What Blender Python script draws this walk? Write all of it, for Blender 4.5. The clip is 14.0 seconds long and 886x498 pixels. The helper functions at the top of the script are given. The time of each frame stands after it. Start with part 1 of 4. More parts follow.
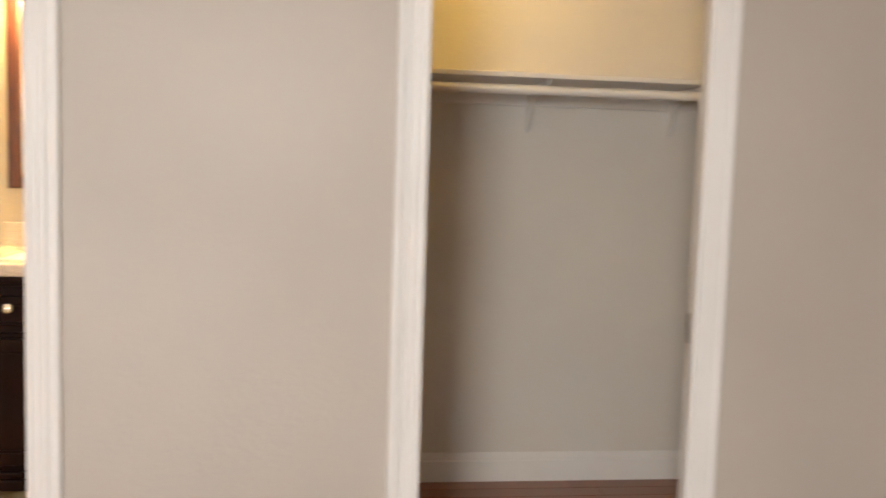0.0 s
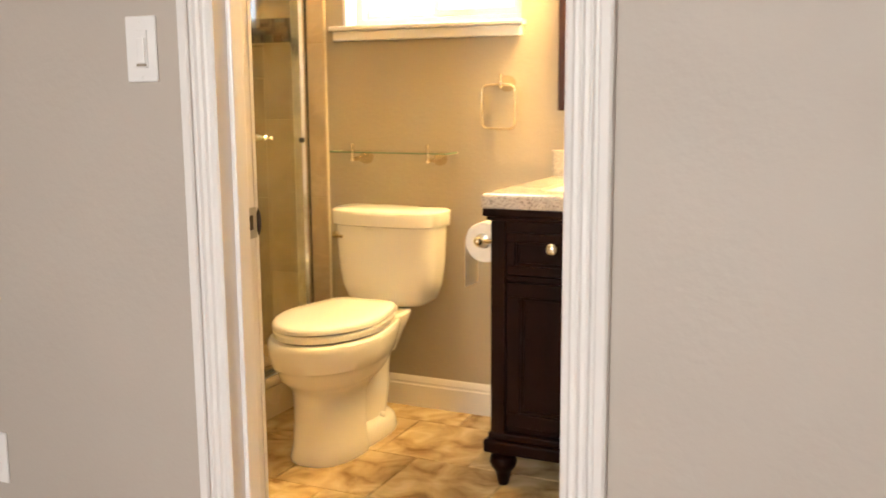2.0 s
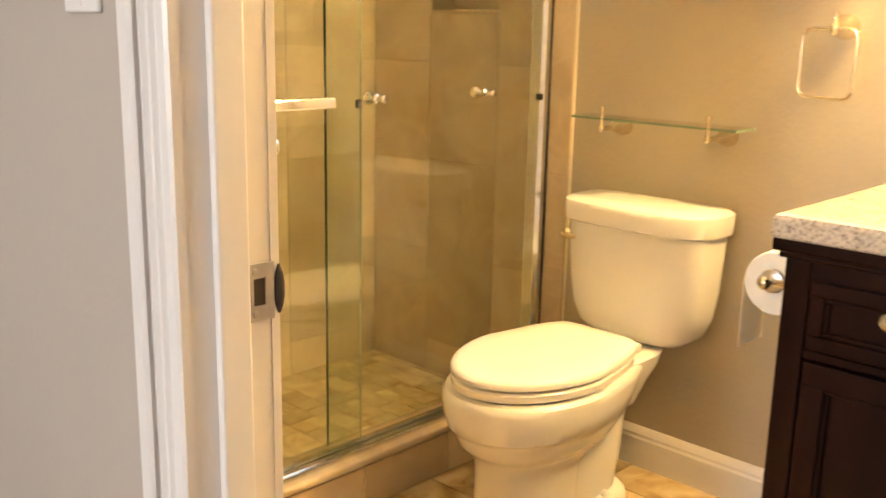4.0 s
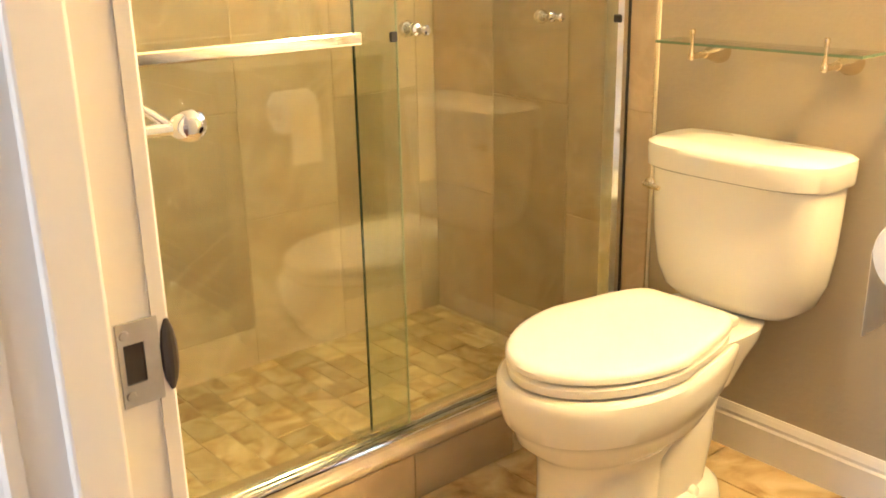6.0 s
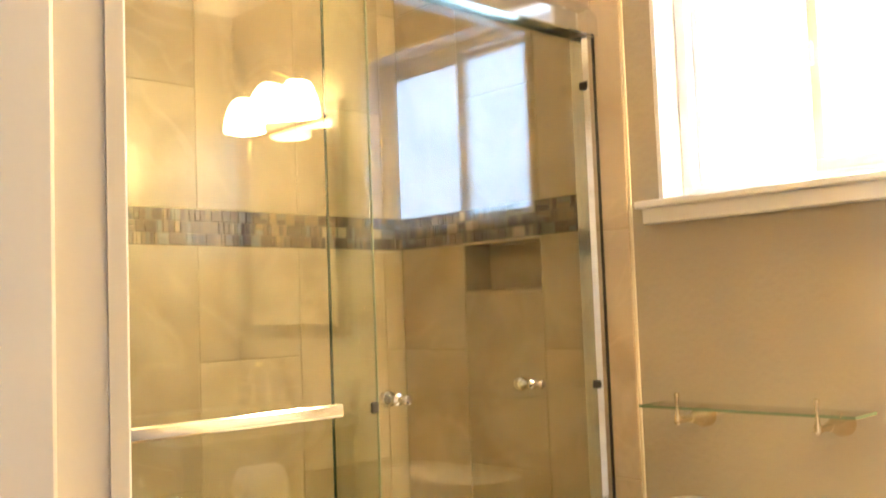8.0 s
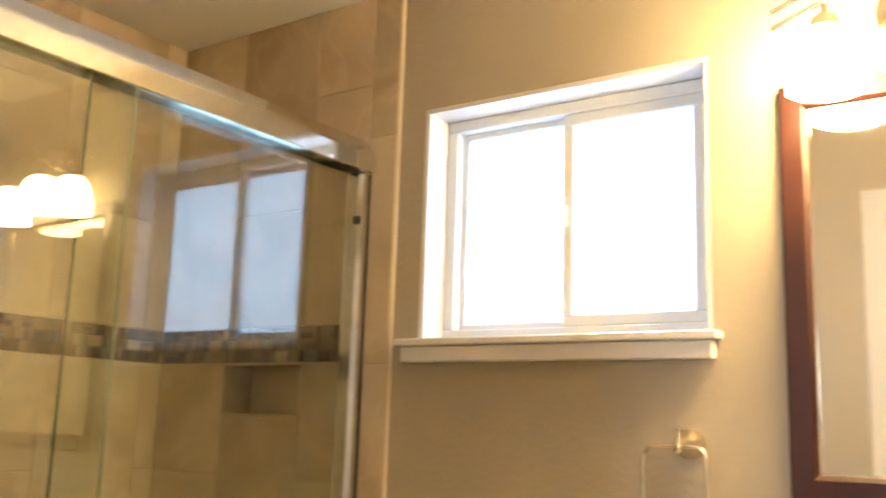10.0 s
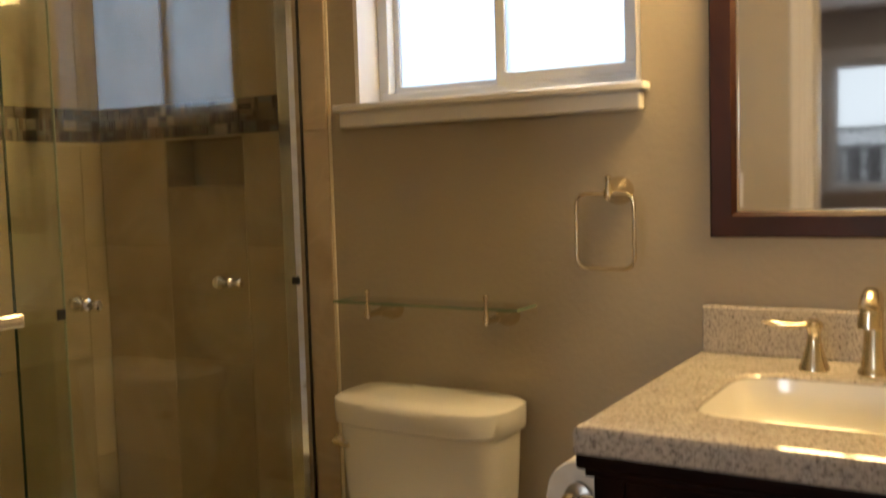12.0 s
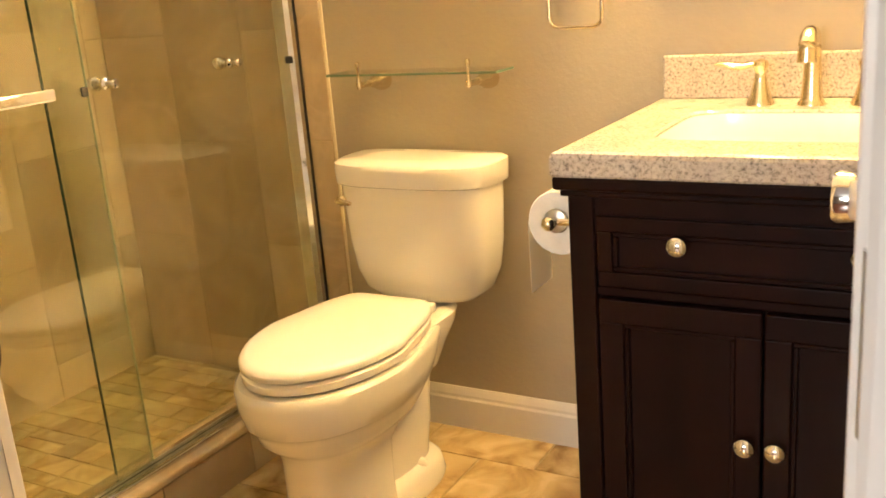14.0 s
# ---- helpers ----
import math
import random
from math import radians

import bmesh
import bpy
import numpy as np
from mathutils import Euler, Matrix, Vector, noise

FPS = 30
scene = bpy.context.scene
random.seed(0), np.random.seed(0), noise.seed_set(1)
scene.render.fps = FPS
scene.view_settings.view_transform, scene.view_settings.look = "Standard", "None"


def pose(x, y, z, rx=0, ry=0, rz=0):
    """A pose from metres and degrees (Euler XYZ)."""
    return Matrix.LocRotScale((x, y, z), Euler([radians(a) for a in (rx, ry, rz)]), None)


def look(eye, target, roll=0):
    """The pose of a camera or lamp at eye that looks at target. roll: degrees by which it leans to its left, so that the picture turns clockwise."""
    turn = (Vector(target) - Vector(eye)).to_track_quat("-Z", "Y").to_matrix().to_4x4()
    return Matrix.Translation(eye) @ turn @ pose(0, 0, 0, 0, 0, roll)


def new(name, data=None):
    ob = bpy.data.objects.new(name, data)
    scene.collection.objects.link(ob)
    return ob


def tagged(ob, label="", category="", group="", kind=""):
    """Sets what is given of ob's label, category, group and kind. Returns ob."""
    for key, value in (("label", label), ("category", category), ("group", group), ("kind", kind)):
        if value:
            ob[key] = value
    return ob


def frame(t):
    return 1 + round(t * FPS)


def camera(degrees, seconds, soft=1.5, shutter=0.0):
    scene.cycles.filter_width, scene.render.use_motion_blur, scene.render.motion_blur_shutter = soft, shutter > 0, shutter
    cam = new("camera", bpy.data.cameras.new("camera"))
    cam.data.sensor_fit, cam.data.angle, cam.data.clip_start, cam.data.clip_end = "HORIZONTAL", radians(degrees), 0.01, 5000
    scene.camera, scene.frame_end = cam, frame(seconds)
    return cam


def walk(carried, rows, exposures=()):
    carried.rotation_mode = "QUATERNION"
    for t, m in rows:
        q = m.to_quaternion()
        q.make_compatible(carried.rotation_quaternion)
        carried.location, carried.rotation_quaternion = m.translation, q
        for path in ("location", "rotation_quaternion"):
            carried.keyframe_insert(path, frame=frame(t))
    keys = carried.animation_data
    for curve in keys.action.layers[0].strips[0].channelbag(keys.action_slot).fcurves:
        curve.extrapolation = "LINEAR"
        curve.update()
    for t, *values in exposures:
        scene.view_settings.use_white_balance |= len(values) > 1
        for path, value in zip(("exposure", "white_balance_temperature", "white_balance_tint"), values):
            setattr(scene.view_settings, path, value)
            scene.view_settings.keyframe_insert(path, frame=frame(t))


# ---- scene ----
cam = camera(50.0, 14.0, soft=1.7, shutter=0.5)
EXPOSURES = [(0, 0.25, 6500, 10), (0.5, 0.25, 6500, 10), (2.5, 0.19, 6500, 10), (4, 0.25, 6450, 10), (6.5, 0.45, 5600, 8), (7.2, 0.3, 5450, 8), (9.3, -0.25, 5480, 8),
             (10, -0.65, 5480, 8), (10.5, -1.0, 5480, 8), (11, -1.35, 5500, 8), (11.6, -1.68, 5600, 8), (12, -1.78, 5850, 9), (12.5, -1.3, 6250, 10), (13, -0.62, 6500, 10), (13.5, -0.15, 6500, 10), (14, 0.05, 6600, 10)]
PATH = [
    (0, (2.190, -3.872, 1.272), (2.450, -1.897, 1.083), 1.8),
    (0.2, (2.138, -3.835, 1.253), (2.297, -1.851, 1.062), 1.8),
    (0.5, (2.083, -3.728, 1.21), (2.035, -1.739, 1.016), 1.3),
    (1, (2.001, -3.591, 1.186), (1.648, -1.638, 0.941), 1.0),
    (1.5, (1.939, -3.369, 1.165), (1.346, -1.48, 0.879), 0.5),
    (2, (1.993, -3.111, 1.159), (1.168, -1.317, 0.841), -0.4),
    (2.5, (1.94, -2.873, 1.159), (0.987, -1.148, 0.816), -0.0),
    (3, (1.841, -2.585, 1.164), (0.746, -0.953, 0.794), 0.3),
    (3.5, (1.777, -2.376, 1.16), (0.528, -0.863, 0.772), 0.7),
    (4, (1.668, -2.161, 1.181), (0.319, -0.756, 0.727), 1.2),
    (4.2, (1.638, -2.106, 1.176), (0.258, -0.738, 0.7), 1.5),
    (6.3, (1.456, -1.816, 1.187), (-0.014, -0.608, 0.572), -1.9),
    (6.5, (1.442, -1.802, 1.209), (-0.049, -0.583, 0.671), -1.9),
    (6.7, (1.437, -1.807, 1.217), (-0.077, -0.573, 0.787), -2.6),
    (7, (1.424, -1.778, 1.231), (-0.122, -0.541, 0.945), -3.1),
    (7.2, (1.389, -1.79, 1.222), (-0.145, -0.521, 1.043), -3.5),
    (9.3, (1.439, -1.843, 1.156), (0.081, -0.415, 1.496), 1.3),
    (9.5, (1.485, -1.771, 1.177), (0.158, -0.316, 1.525), 1.6),
    (10, (1.465, -1.782, 1.221), (0.342, -0.168, 1.585), 1.9),
    (10.5, (1.469, -1.789, 1.233), (0.455, -0.105, 1.603), 2.2),
    (11, (1.443, -1.84, 1.238), (0.48, -0.109, 1.51), 1.5),
    (11.5, (1.473, -1.815, 1.241), (0.461, -0.091, 1.304), -0.4),
    (12, (1.495, -1.834, 1.234), (0.466, -0.125, 1.087), -1.7),
    (12.5, (1.51, -1.881, 1.218), (0.491, -0.191, 0.891), -2.7),
    (13, (1.523, -1.953, 1.208), (0.535, -0.287, 0.71), -3.7),
    (13.5, (1.546, -2.012, 1.201), (0.579, -0.361, 0.62), -4.1),
    (14, (1.587, -2.042, 1.173), (0.614, -0.383, 0.625), -4.6),
]
walk(cam, [(t, look(e, g, r)) for t, e, g, r in PATH], EXPOSURES)

WIN1, WIN2 = 16, 94     # watts of daylight in the bathroom and bedroom windows
SHADE, BULB = 238.0, 180.0  # glow of the lamp glass

scene.cycles.use_denoising = True

# ---- world and large lights ----
world = bpy.data.worlds.new("sky")
scene.world = world
world.use_nodes = True
wn = world.node_tree
sky = wn.nodes.new("ShaderNodeTexSky")
sky.sky_type = "NISHITA"
sky.sun_disc = False
sky.sun_elevation, sky.sun_rotation = radians(40), radians(30)
wn.nodes["Background"].inputs[1].default_value = 0.15
wn.links.new(sky.outputs[0], wn.nodes["Background"].inputs[0])
sun = new("sun", bpy.data.lights.new("sun", "SUN"))
sun.data.energy, sun.data.angle, sun.data.color = 2.5, radians(3), (1, 0.94, 0.86)
sun.matrix_world = pose(0, 0, 8, 50, 0, 30 + 180)


def area_lamp(name, place, aim, w, h, watts, color):
    ob = new(name, bpy.data.lights.new(name, "AREA"))
    ob.data.shape, ob.data.size, ob.data.size_y = "RECTANGLE", w, h
    ob.data.energy, ob.data.color = watts, color
    ob.matrix_world = look(place, aim)
    return ob


# daylight in the two window openings
area_lamp("window_daylight", (0.52, 0.30, 1.72), (0.52, -1, 1.66), 0.9, 0.75, WIN1, (0.74, 0.87, 1.0))
area_lamp("bedroom_daylight", (1.42, -5.50, 1.60), (2.0, -1, 1.2), 0.6, 0.8, WIN2, (0.985, 0.965, 0.92))

# ---- materials ----
MATS = {}


def mat(name, color, rough=0.5, metal=0.0, vary=0.06, scale=6.0, bump=0.0, bump_scale=200.0, rand=0.0, color2=None, spec=0.5, coat=0.0):
    """A surface with soft large-scale variation, fine relief and an optional shift from piece to piece."""
    m = bpy.data.materials.new(name)
    m.use_nodes = True
    nt = m.node_tree
    b = nt.nodes["Principled BSDF"]
    N, L = nt.nodes.new, nt.links.new
    b.inputs["Roughness"].default_value, b.inputs["Metallic"].default_value = rough, metal
    b.inputs["Specular IOR Level"].default_value = spec
    b.inputs["Coat Weight"].default_value = coat
    b.inputs["Coat Roughness"].default_value = 0.08
    tc = N("ShaderNodeTexCoord")
    nz = N("ShaderNodeTexNoise")
    nz.inputs["Scale"].default_value, nz.inputs["Detail"].default_value = scale, 6
    L(tc.outputs["Object"], nz.inputs["Vector"])
    mix = N("ShaderNodeMix")
    mix.data_type = "RGBA"
    c2 = color2 or tuple(c * (1 - 3 * vary) for c in color)
    mix.inputs[6].default_value, mix.inputs[7].default_value = (*color, 1), (*c2, 1)
    ramp = N("ShaderNodeMapRange")
    ramp.inputs[1].default_value, ramp.inputs[2].default_value = 0.35, 0.7
    L(nz.outputs[0], ramp.inputs[0])
    L(ramp.outputs[0], mix.inputs[0])
    out = mix.outputs[2]
    if rand:
        oi = N("ShaderNodeObjectInfo")
        hsv = N("ShaderNodeHueSaturation")
        mr = N("ShaderNodeMapRange")
        mr.inputs[3].default_value, mr.inputs[4].default_value = 1 - rand, 1 + rand
        L(oi.outputs["Random"], mr.inputs[0])
        L(mr.outputs[0], hsv.inputs["Value"])
        L(out, hsv.inputs["Color"])
        out = hsv.outputs[0]
    L(out, b.inputs["Base Color"])
    rr = N("ShaderNodeMapRange")
    rr.inputs[3].default_value, rr.inputs[4].default_value = max(0.0, rough - 0.06), min(1, rough + 0.08)
    L(nz.outputs[0], rr.inputs[0])
    L(rr.outputs[0], b.inputs["Roughness"])
    if bump:
        n2 = N("ShaderNodeTexNoise")
        n2.inputs["Scale"].default_value, n2.inputs["Detail"].default_value = bump_scale, 3
        L(tc.outputs["Object"], n2.inputs["Vector"])
        bp = N("ShaderNodeBump")
        bp.inputs["Strength"].default_value, bp.inputs["Distance"].default_value = bump, 0.004
        L(n2.outputs[0], bp.inputs["Height"])
        L(bp.outputs[0], b.inputs["Normal"])
    m["nodes"] = 1
    MATS[name] = m
    return m


def stone(name, c1, c2, c3, scale, rough, rand=0.1, vein=True, spec=0.5, warp=1.2):
    """Travertine-like stone: clouds of three tones with thin pale veins, shifted from piece to piece."""
    m = bpy.data.materials.new(name)
    m.use_nodes = True
    nt = m.node_tree
    b = nt.nodes["Principled BSDF"]
    N, L = nt.nodes.new, nt.links.new
    geo = N("ShaderNodeNewGeometry")
    oi = N("ShaderNodeObjectInfo")
    off = N("ShaderNodeVectorMath")
    off.operation = "MULTIPLY_ADD"
    comb = N("ShaderNodeCombineXYZ")
    for i in range(3):
        L(oi.outputs["Random"], comb.inputs[i])
    off.inputs[1].default_value = (7, 13, 5)
    L(comb.outputs[0], off.inputs[0])
    L(geo.outputs["Position"], off.inputs[2])
    n1 = N("ShaderNodeTexNoise")
    n1.inputs["Scale"].default_value, n1.inputs["Detail"].default_value, n1.inputs["Distortion"].default_value = scale, 8, warp
    L(off.outputs[0], n1.inputs["Vector"])
    cr = N("ShaderNodeValToRGB")
    cr.color_ramp.elements[0].position, cr.color_ramp.elements[0].color = 0.32, (*c1, 1)
    cr.color_ramp.elements[1].position, cr.color_ramp.elements[1].color = 0.66, (*c3, 1)
    e = cr.color_ramp.elements.new(0.5)
    e.color = (*c2, 1)
    L(n1.outputs[0], cr.inputs[0])
    out = cr.outputs[0]
    if vein:
        n2 = N("ShaderNodeTexNoise")
        n2.inputs["Scale"].default_value, n2.inputs["Detail"].default_value, n2.inputs["Distortion"].default_value = scale * 0.8, 4, 2.0
        L(off.outputs[0], n2.inputs["Vector"])
        vr = N("ShaderNodeValToRGB")
        vr.color_ramp.elements[0].position, vr.color_ramp.elements[0].color = 0.465, (0, 0, 0, 1)
        vr.color_ramp.elements[1].position, vr.color_ramp.elements[1].color = 0.53, (0, 0, 0, 1)
        e = vr.color_ramp.elements.new(0.5)
        e.color = (0.16, 0.16, 0.16, 1)
        L(n2.outputs[0], vr.inputs[0])
        mx = N("ShaderNodeMix")
        mx.data_type = "RGBA"
        L(vr.outputs[0], mx.inputs[0])
        L(out, mx.inputs[6])
        mx.inputs[7].default_value = (*[min(1, c * 1.35) for c in c3], 1)
        out = mx.outputs[2]
    hsv = N("ShaderNodeHueSaturation")
    mr = N("ShaderNodeMapRange")
    mr.inputs[3].default_value, mr.inputs[4].default_value = 1 - rand, 1 + rand
    L(oi.outputs["Random"], mr.inputs[0])
    L(mr.outputs[0], hsv.inputs["Value"])
    L(out, hsv.inputs["Color"])
    L(hsv.outputs[0], b.inputs["Base Color"])
    b.inputs["Roughness"].default_value = rough
    b.inputs["Specular IOR Level"].default_value = spec
    bp = N("ShaderNodeBump")
    bp.inputs["Strength"].default_value, bp.inputs["Distance"].default_value = 0.12, 0.003
    L(n1.outputs[0], bp.inputs["Height"])
    L(bp.outputs[0], b.inputs["Normal"])
    return m


def granite(name):
    m = bpy.data.materials.new(name)
    m.use_nodes = True
    nt = m.node_tree
    b = nt.nodes["Principled BSDF"]
    N, L = nt.nodes.new, nt.links.new
    tc = N("ShaderNodeTexCoord")
    v = N("ShaderNodeTexNoise")
    v.inputs["Scale"].default_value, v.inputs["Detail"].default_value, v.inputs["Roughness"].default_value = 180, 4, 0.65
    L(tc.outputs["Object"], v.inputs["Vector"])
    cr = N("ShaderNodeValToRGB")
    els = cr.color_ramp.elements
    els[0].position, els[0].color = 0.28, (0.14, 0.12, 0.11, 1)
    els[1].position, els[1].color = 0.66, (0.70, 0.645, 0.585, 1)
    for p, c in ((0.40, (0.38, 0.34, 0.30)), (0.48, (0.57, 0.515, 0.455))):
        e = els.new(p)
        e.color = (*c, 1)
    L(v.outputs[0], cr.inputs[0])
    v2 = N("ShaderNodeTexNoise")
    v2.inputs["Scale"].default_value, v2.inputs["Detail"].default_value = 22, 4
    L(tc.outputs["Object"], v2.inputs["Vector"])
    mx = N("ShaderNodeMix")
    mx.data_type, mx.blend_type = "RGBA", "MULTIPLY"
    mx.inputs[0].default_value = 0.35
    L(cr.outputs[0], mx.inputs[6])
    L(v2.outputs[0], mx.inputs[7])
    L(mx.outputs[2], b.inputs["Base Color"])
    b.inputs["Roughness"].default_value = 0.08
    return m


def clear_glass(name, tint, rough=0.0):
    m = bpy.data.materials.new(name)
    m.use_nodes = True
    nt = m.node_tree
    N, L = nt.nodes.new, nt.links.new
    nt.nodes.remove(nt.nodes["Principled BSDF"])
    tr, gl, lw, mx = N("ShaderNodeBsdfTransparent"), N("ShaderNodeBsdfGlossy"), N("ShaderNodeLayerWeight"), N("ShaderNodeMixShader")
    pw, fr = N("ShaderNodeMath"), N("ShaderNodeMath")
    pw.operation, fr.operation = "POWER", "MULTIPLY_ADD"
    pw.inputs[1].default_value = 5.0
    fr.inputs[1].default_value, fr.inputs[2].default_value = 0.91, 0.085
    L(lw.outputs["Facing"], pw.inputs[0])
    L(pw.outputs[0], fr.inputs[0])
    tr.inputs[0].default_value = (*tint, 1)
    gl.inputs["Roughness"].default_value = rough
    L(fr.outputs[0], mx.inputs[0])
    L(tr.outputs[0], mx.inputs[1])
    L(gl.outputs[0], mx.inputs[2])
    L(mx.outputs[0], nt.nodes["Material Output"].inputs[0])
    return m


def frosted_pane(name):
    m = bpy.data.materials.new(name)
    m.use_nodes = True
    nt = m.node_tree
    N, L = nt.nodes.new, nt.links.new
    nt.nodes.remove(nt.nodes["Principled BSDF"])
    tl, gl, mx = N("ShaderNodeBsdfTranslucent"), N("ShaderNodeBsdfGlossy"), N("ShaderNodeMixShader")
    tl.inputs[0].default_value = (0.92, 0.96, 1.0, 1)
    gl.inputs["Roughness"].default_value = 0.25
    mx.inputs[0].default_value = 0.06
    L(tl.outputs[0], mx.inputs[1])
    L(gl.outputs[0], mx.inputs[2])
    L(mx.outputs[0], nt.nodes["Material Output"].inputs[0])
    return m


def tissue(name):
    """Thin paper that lets half of the light through."""
    m = bpy.data.materials.new(name)
    m.use_nodes = True
    nt = m.node_tree
    N, L = nt.nodes.new, nt.links.new
    nt.nodes.remove(nt.nodes["Principled BSDF"])
    df, tl, mx = N("ShaderNodeBsdfDiffuse"), N("ShaderNodeBsdfTranslucent"), N("ShaderNodeMixShader")
    df.inputs[0].default_value = tl.inputs[0].default_value = (0.90, 0.86, 0.80, 1)
    mx.inputs[0].default_value = 0.5
    L(df.outputs[0], mx.inputs[1])
    L(tl.outputs[0], mx.inputs[2])
    L(mx.outputs[0], nt.nodes["Material Output"].inputs[0])
    return m


def glow(name, color, strength):
    m = bpy.data.materials.new(name)
    m.use_nodes = True
    b = m.node_tree.nodes["Principled BSDF"]
    b.inputs["Base Color"].default_value = (0.9, 0.86, 0.78, 1)
    b.inputs["Roughness"].default_value = 0.3
    b.inputs["Emission Color"].default_value = (*color, 1)
    b.inputs["Emission Strength"].default_value = strength
    return m


def wood(name, c1, c2, rough, stretch, rand=0.0, coat=0.0, spec=0.5):
    m = bpy.data.materials.new(name)
    m.use_nodes = True
    nt = m.node_tree
    b = nt.nodes["Principled BSDF"]
    N, L = nt.nodes.new, nt.links.new
    tc, mp, nz, cr = N("ShaderNodeTexCoord"), N("ShaderNodeMapping"), N("ShaderNodeTexNoise"), N("ShaderNodeValToRGB")
    mp.inputs["Scale"].default_value = stretch
    L(tc.outputs["Object"], mp.inputs[0])
    L(mp.outputs[0], nz.inputs["Vector"])
    nz.inputs["Scale"].default_value, nz.inputs["Detail"].default_value, nz.inputs["Distortion"].default_value = 5, 8, 0.6
    cr.color_ramp.elements[0].position, cr.color_ramp.elements[0].color = 0.3, (*c1, 1)
    cr.color_ramp.elements[1].position, cr.color_ramp.elements[1].color = 0.7, (*c2, 1)
    L(nz.outputs[0], cr.inputs[0])
    out = cr.outputs[0]
    if rand:
        oi, hsv, mr = N("ShaderNodeObjectInfo"), N("ShaderNodeHueSaturation"), N("ShaderNodeMapRange")
        mr.inputs[3].default_value, mr.inputs[4].default_value = 1 - rand, 1 + rand
        L(oi.outputs["Random"], mr.inputs[0])
        L(mr.outputs[0], hsv.inputs["Value"])
        L(out, hsv.inputs["Color"])
        out = hsv.outputs[0]
    L(out, b.inputs["Base Color"])
    b.inputs["Roughness"].default_value = rough
    b.inputs["Specular IOR Level"].default_value = spec
    b.inputs["Coat Weight"].default_value = coat
    b.inputs["Coat Roughness"].default_value = 0.15
    bp = N("ShaderNodeBump")
    bp.inputs["Strength"].default_value, bp.inputs["Distance"].default_value = 0.08, 0.002
    L(nz.outputs[0], bp.inputs["Height"])
    L(bp.outputs[0], b.inputs["Normal"])
    return m


M_BEDWALL = mat("greige_wall_paint", (0.50, 0.445, 0.39), 0.55, vary=0.025, scale=2, bump=0.2, bump_scale=75)
M_BATHWALL = mat("taupe_wall_paint", (0.435, 0.378, 0.283), 0.45, vary=0.025, scale=2, bump=0.30, bump_scale=70)
M_CEIL = mat("ceiling_paint", (0.82, 0.79, 0.73), 0.7, vary=0.02, scale=2, bump=0.4, bump_scale=80)
M_WHITE = mat("white_trim_paint", (0.80, 0.77, 0.74), 0.32, vary=0.015, scale=5, bump=0.05, bump_scale=40)
M_VINYL = mat("white_vinyl", (0.82, 0.83, 0.84), 0.35, vary=0.01)
M_PLASTIC = mat("white_plastic", (0.82, 0.80, 0.78), 0.3, vary=0.01)
M_PORC = mat("glazed_porcelain", (0.90, 0.88, 0.83), 0.12, vary=0.01, scale=3, coat=0.3)
M_SEAT = mat("seat_plastic", (0.90, 0.885, 0.84), 0.2, vary=0.01, scale=3)
M_NICKEL = mat("brushed_nickel", (0.82, 0.73, 0.55), 0.2, metal=1.0, vary=0.03, scale=60)
M_CHROME = mat("polished_chrome", (0.86, 0.86, 0.87), 0.07, metal=1.0, vary=0.01, scale=4)
M_ALU = mat("bright_aluminium", (0.82, 0.84, 0.86), 0.09, metal=1.0, vary=0.03, scale=30)
M_STEEL = mat("dull_steel", (0.55, 0.53, 0.50), 0.32, metal=1.0, vary=0.06, scale=40)
M_DARK = mat("black_rubber", (0.02, 0.02, 0.02), 0.5, vary=0.05)
# dark strike lip; also stands in for shade in seat gaps and latch hole
M_LIP_SHADE = mat("dark_lip_and_gap_shade", (0.05, 0.035, 0.025), 0.5, vary=0.1)
M_ESPRESSO = wood("espresso_wood", (0.0055, 0.0016, 0.0012), (0.013, 0.0036, 0.0026), 0.36, (2, 2, 0.35), spec=0.1)
M_FRAME = wood("walnut_frame", (0.014, 0.004, 0.0025), (0.034, 0.009, 0.005), 0.38, (1, 1, 0.3), spec=0.25)
M_GRANITE = granite("speckled_granite")
M_TRAV = stone("travertine_wall_tile", (0.475, 0.375, 0.25), (0.56, 0.452, 0.31), (0.63, 0.52, 0.37), 2.6, 0.14, rand=0.17)
M_FLOOR = stone("travertine_floor_tile", (0.24, 0.145, 0.06), (0.50, 0.37, 0.185), (0.66, 0.52, 0.31), 8.0, 0.26, rand=0.12, vein=False, warp=0.8)
M_PEB = stone("shower_floor_stone", (0.38, 0.25, 0.11), (0.56, 0.44, 0.22), (0.68, 0.58, 0.35), 9.0, 0.3, rand=0.22, vein=False)
M_GROUT = mat("sand_grout", (0.50, 0.41, 0.255), 0.85, vary=0.06, scale=30)
M_CAULK = mat("cream_caulk", (0.75, 0.68, 0.52), 0.4, vary=0.03)
M_MOS = [mat("mosaic_umber", (0.07, 0.045, 0.03), 0.12, vary=0.1, rand=0.4),
         mat("mosaic_tan", (0.22, 0.15, 0.09), 0.2, vary=0.08, rand=0.3),
         mat("mosaic_grey", (0.20, 0.19, 0.18), 0.1, vary=0.05, rand=0.4),
         mat("mosaic_cream", (0.45, 0.36, 0.25), 0.2, vary=0.05, rand=0.2)]
M_GLASS = clear_glass("shower_glass", (0.958, 0.987, 0.948))
M_EDGE = mat("green_glass_edge", (0.03, 0.06, 0.045), 0.1, vary=0.02)
M_SHELFGLASS = clear_glass("shelf_glass", (0.96, 0.985, 0.965))
M_PALEEDGE = mat("pale_glass_edge", (0.42, 0.47, 0.33), 0.12, vary=0.03)
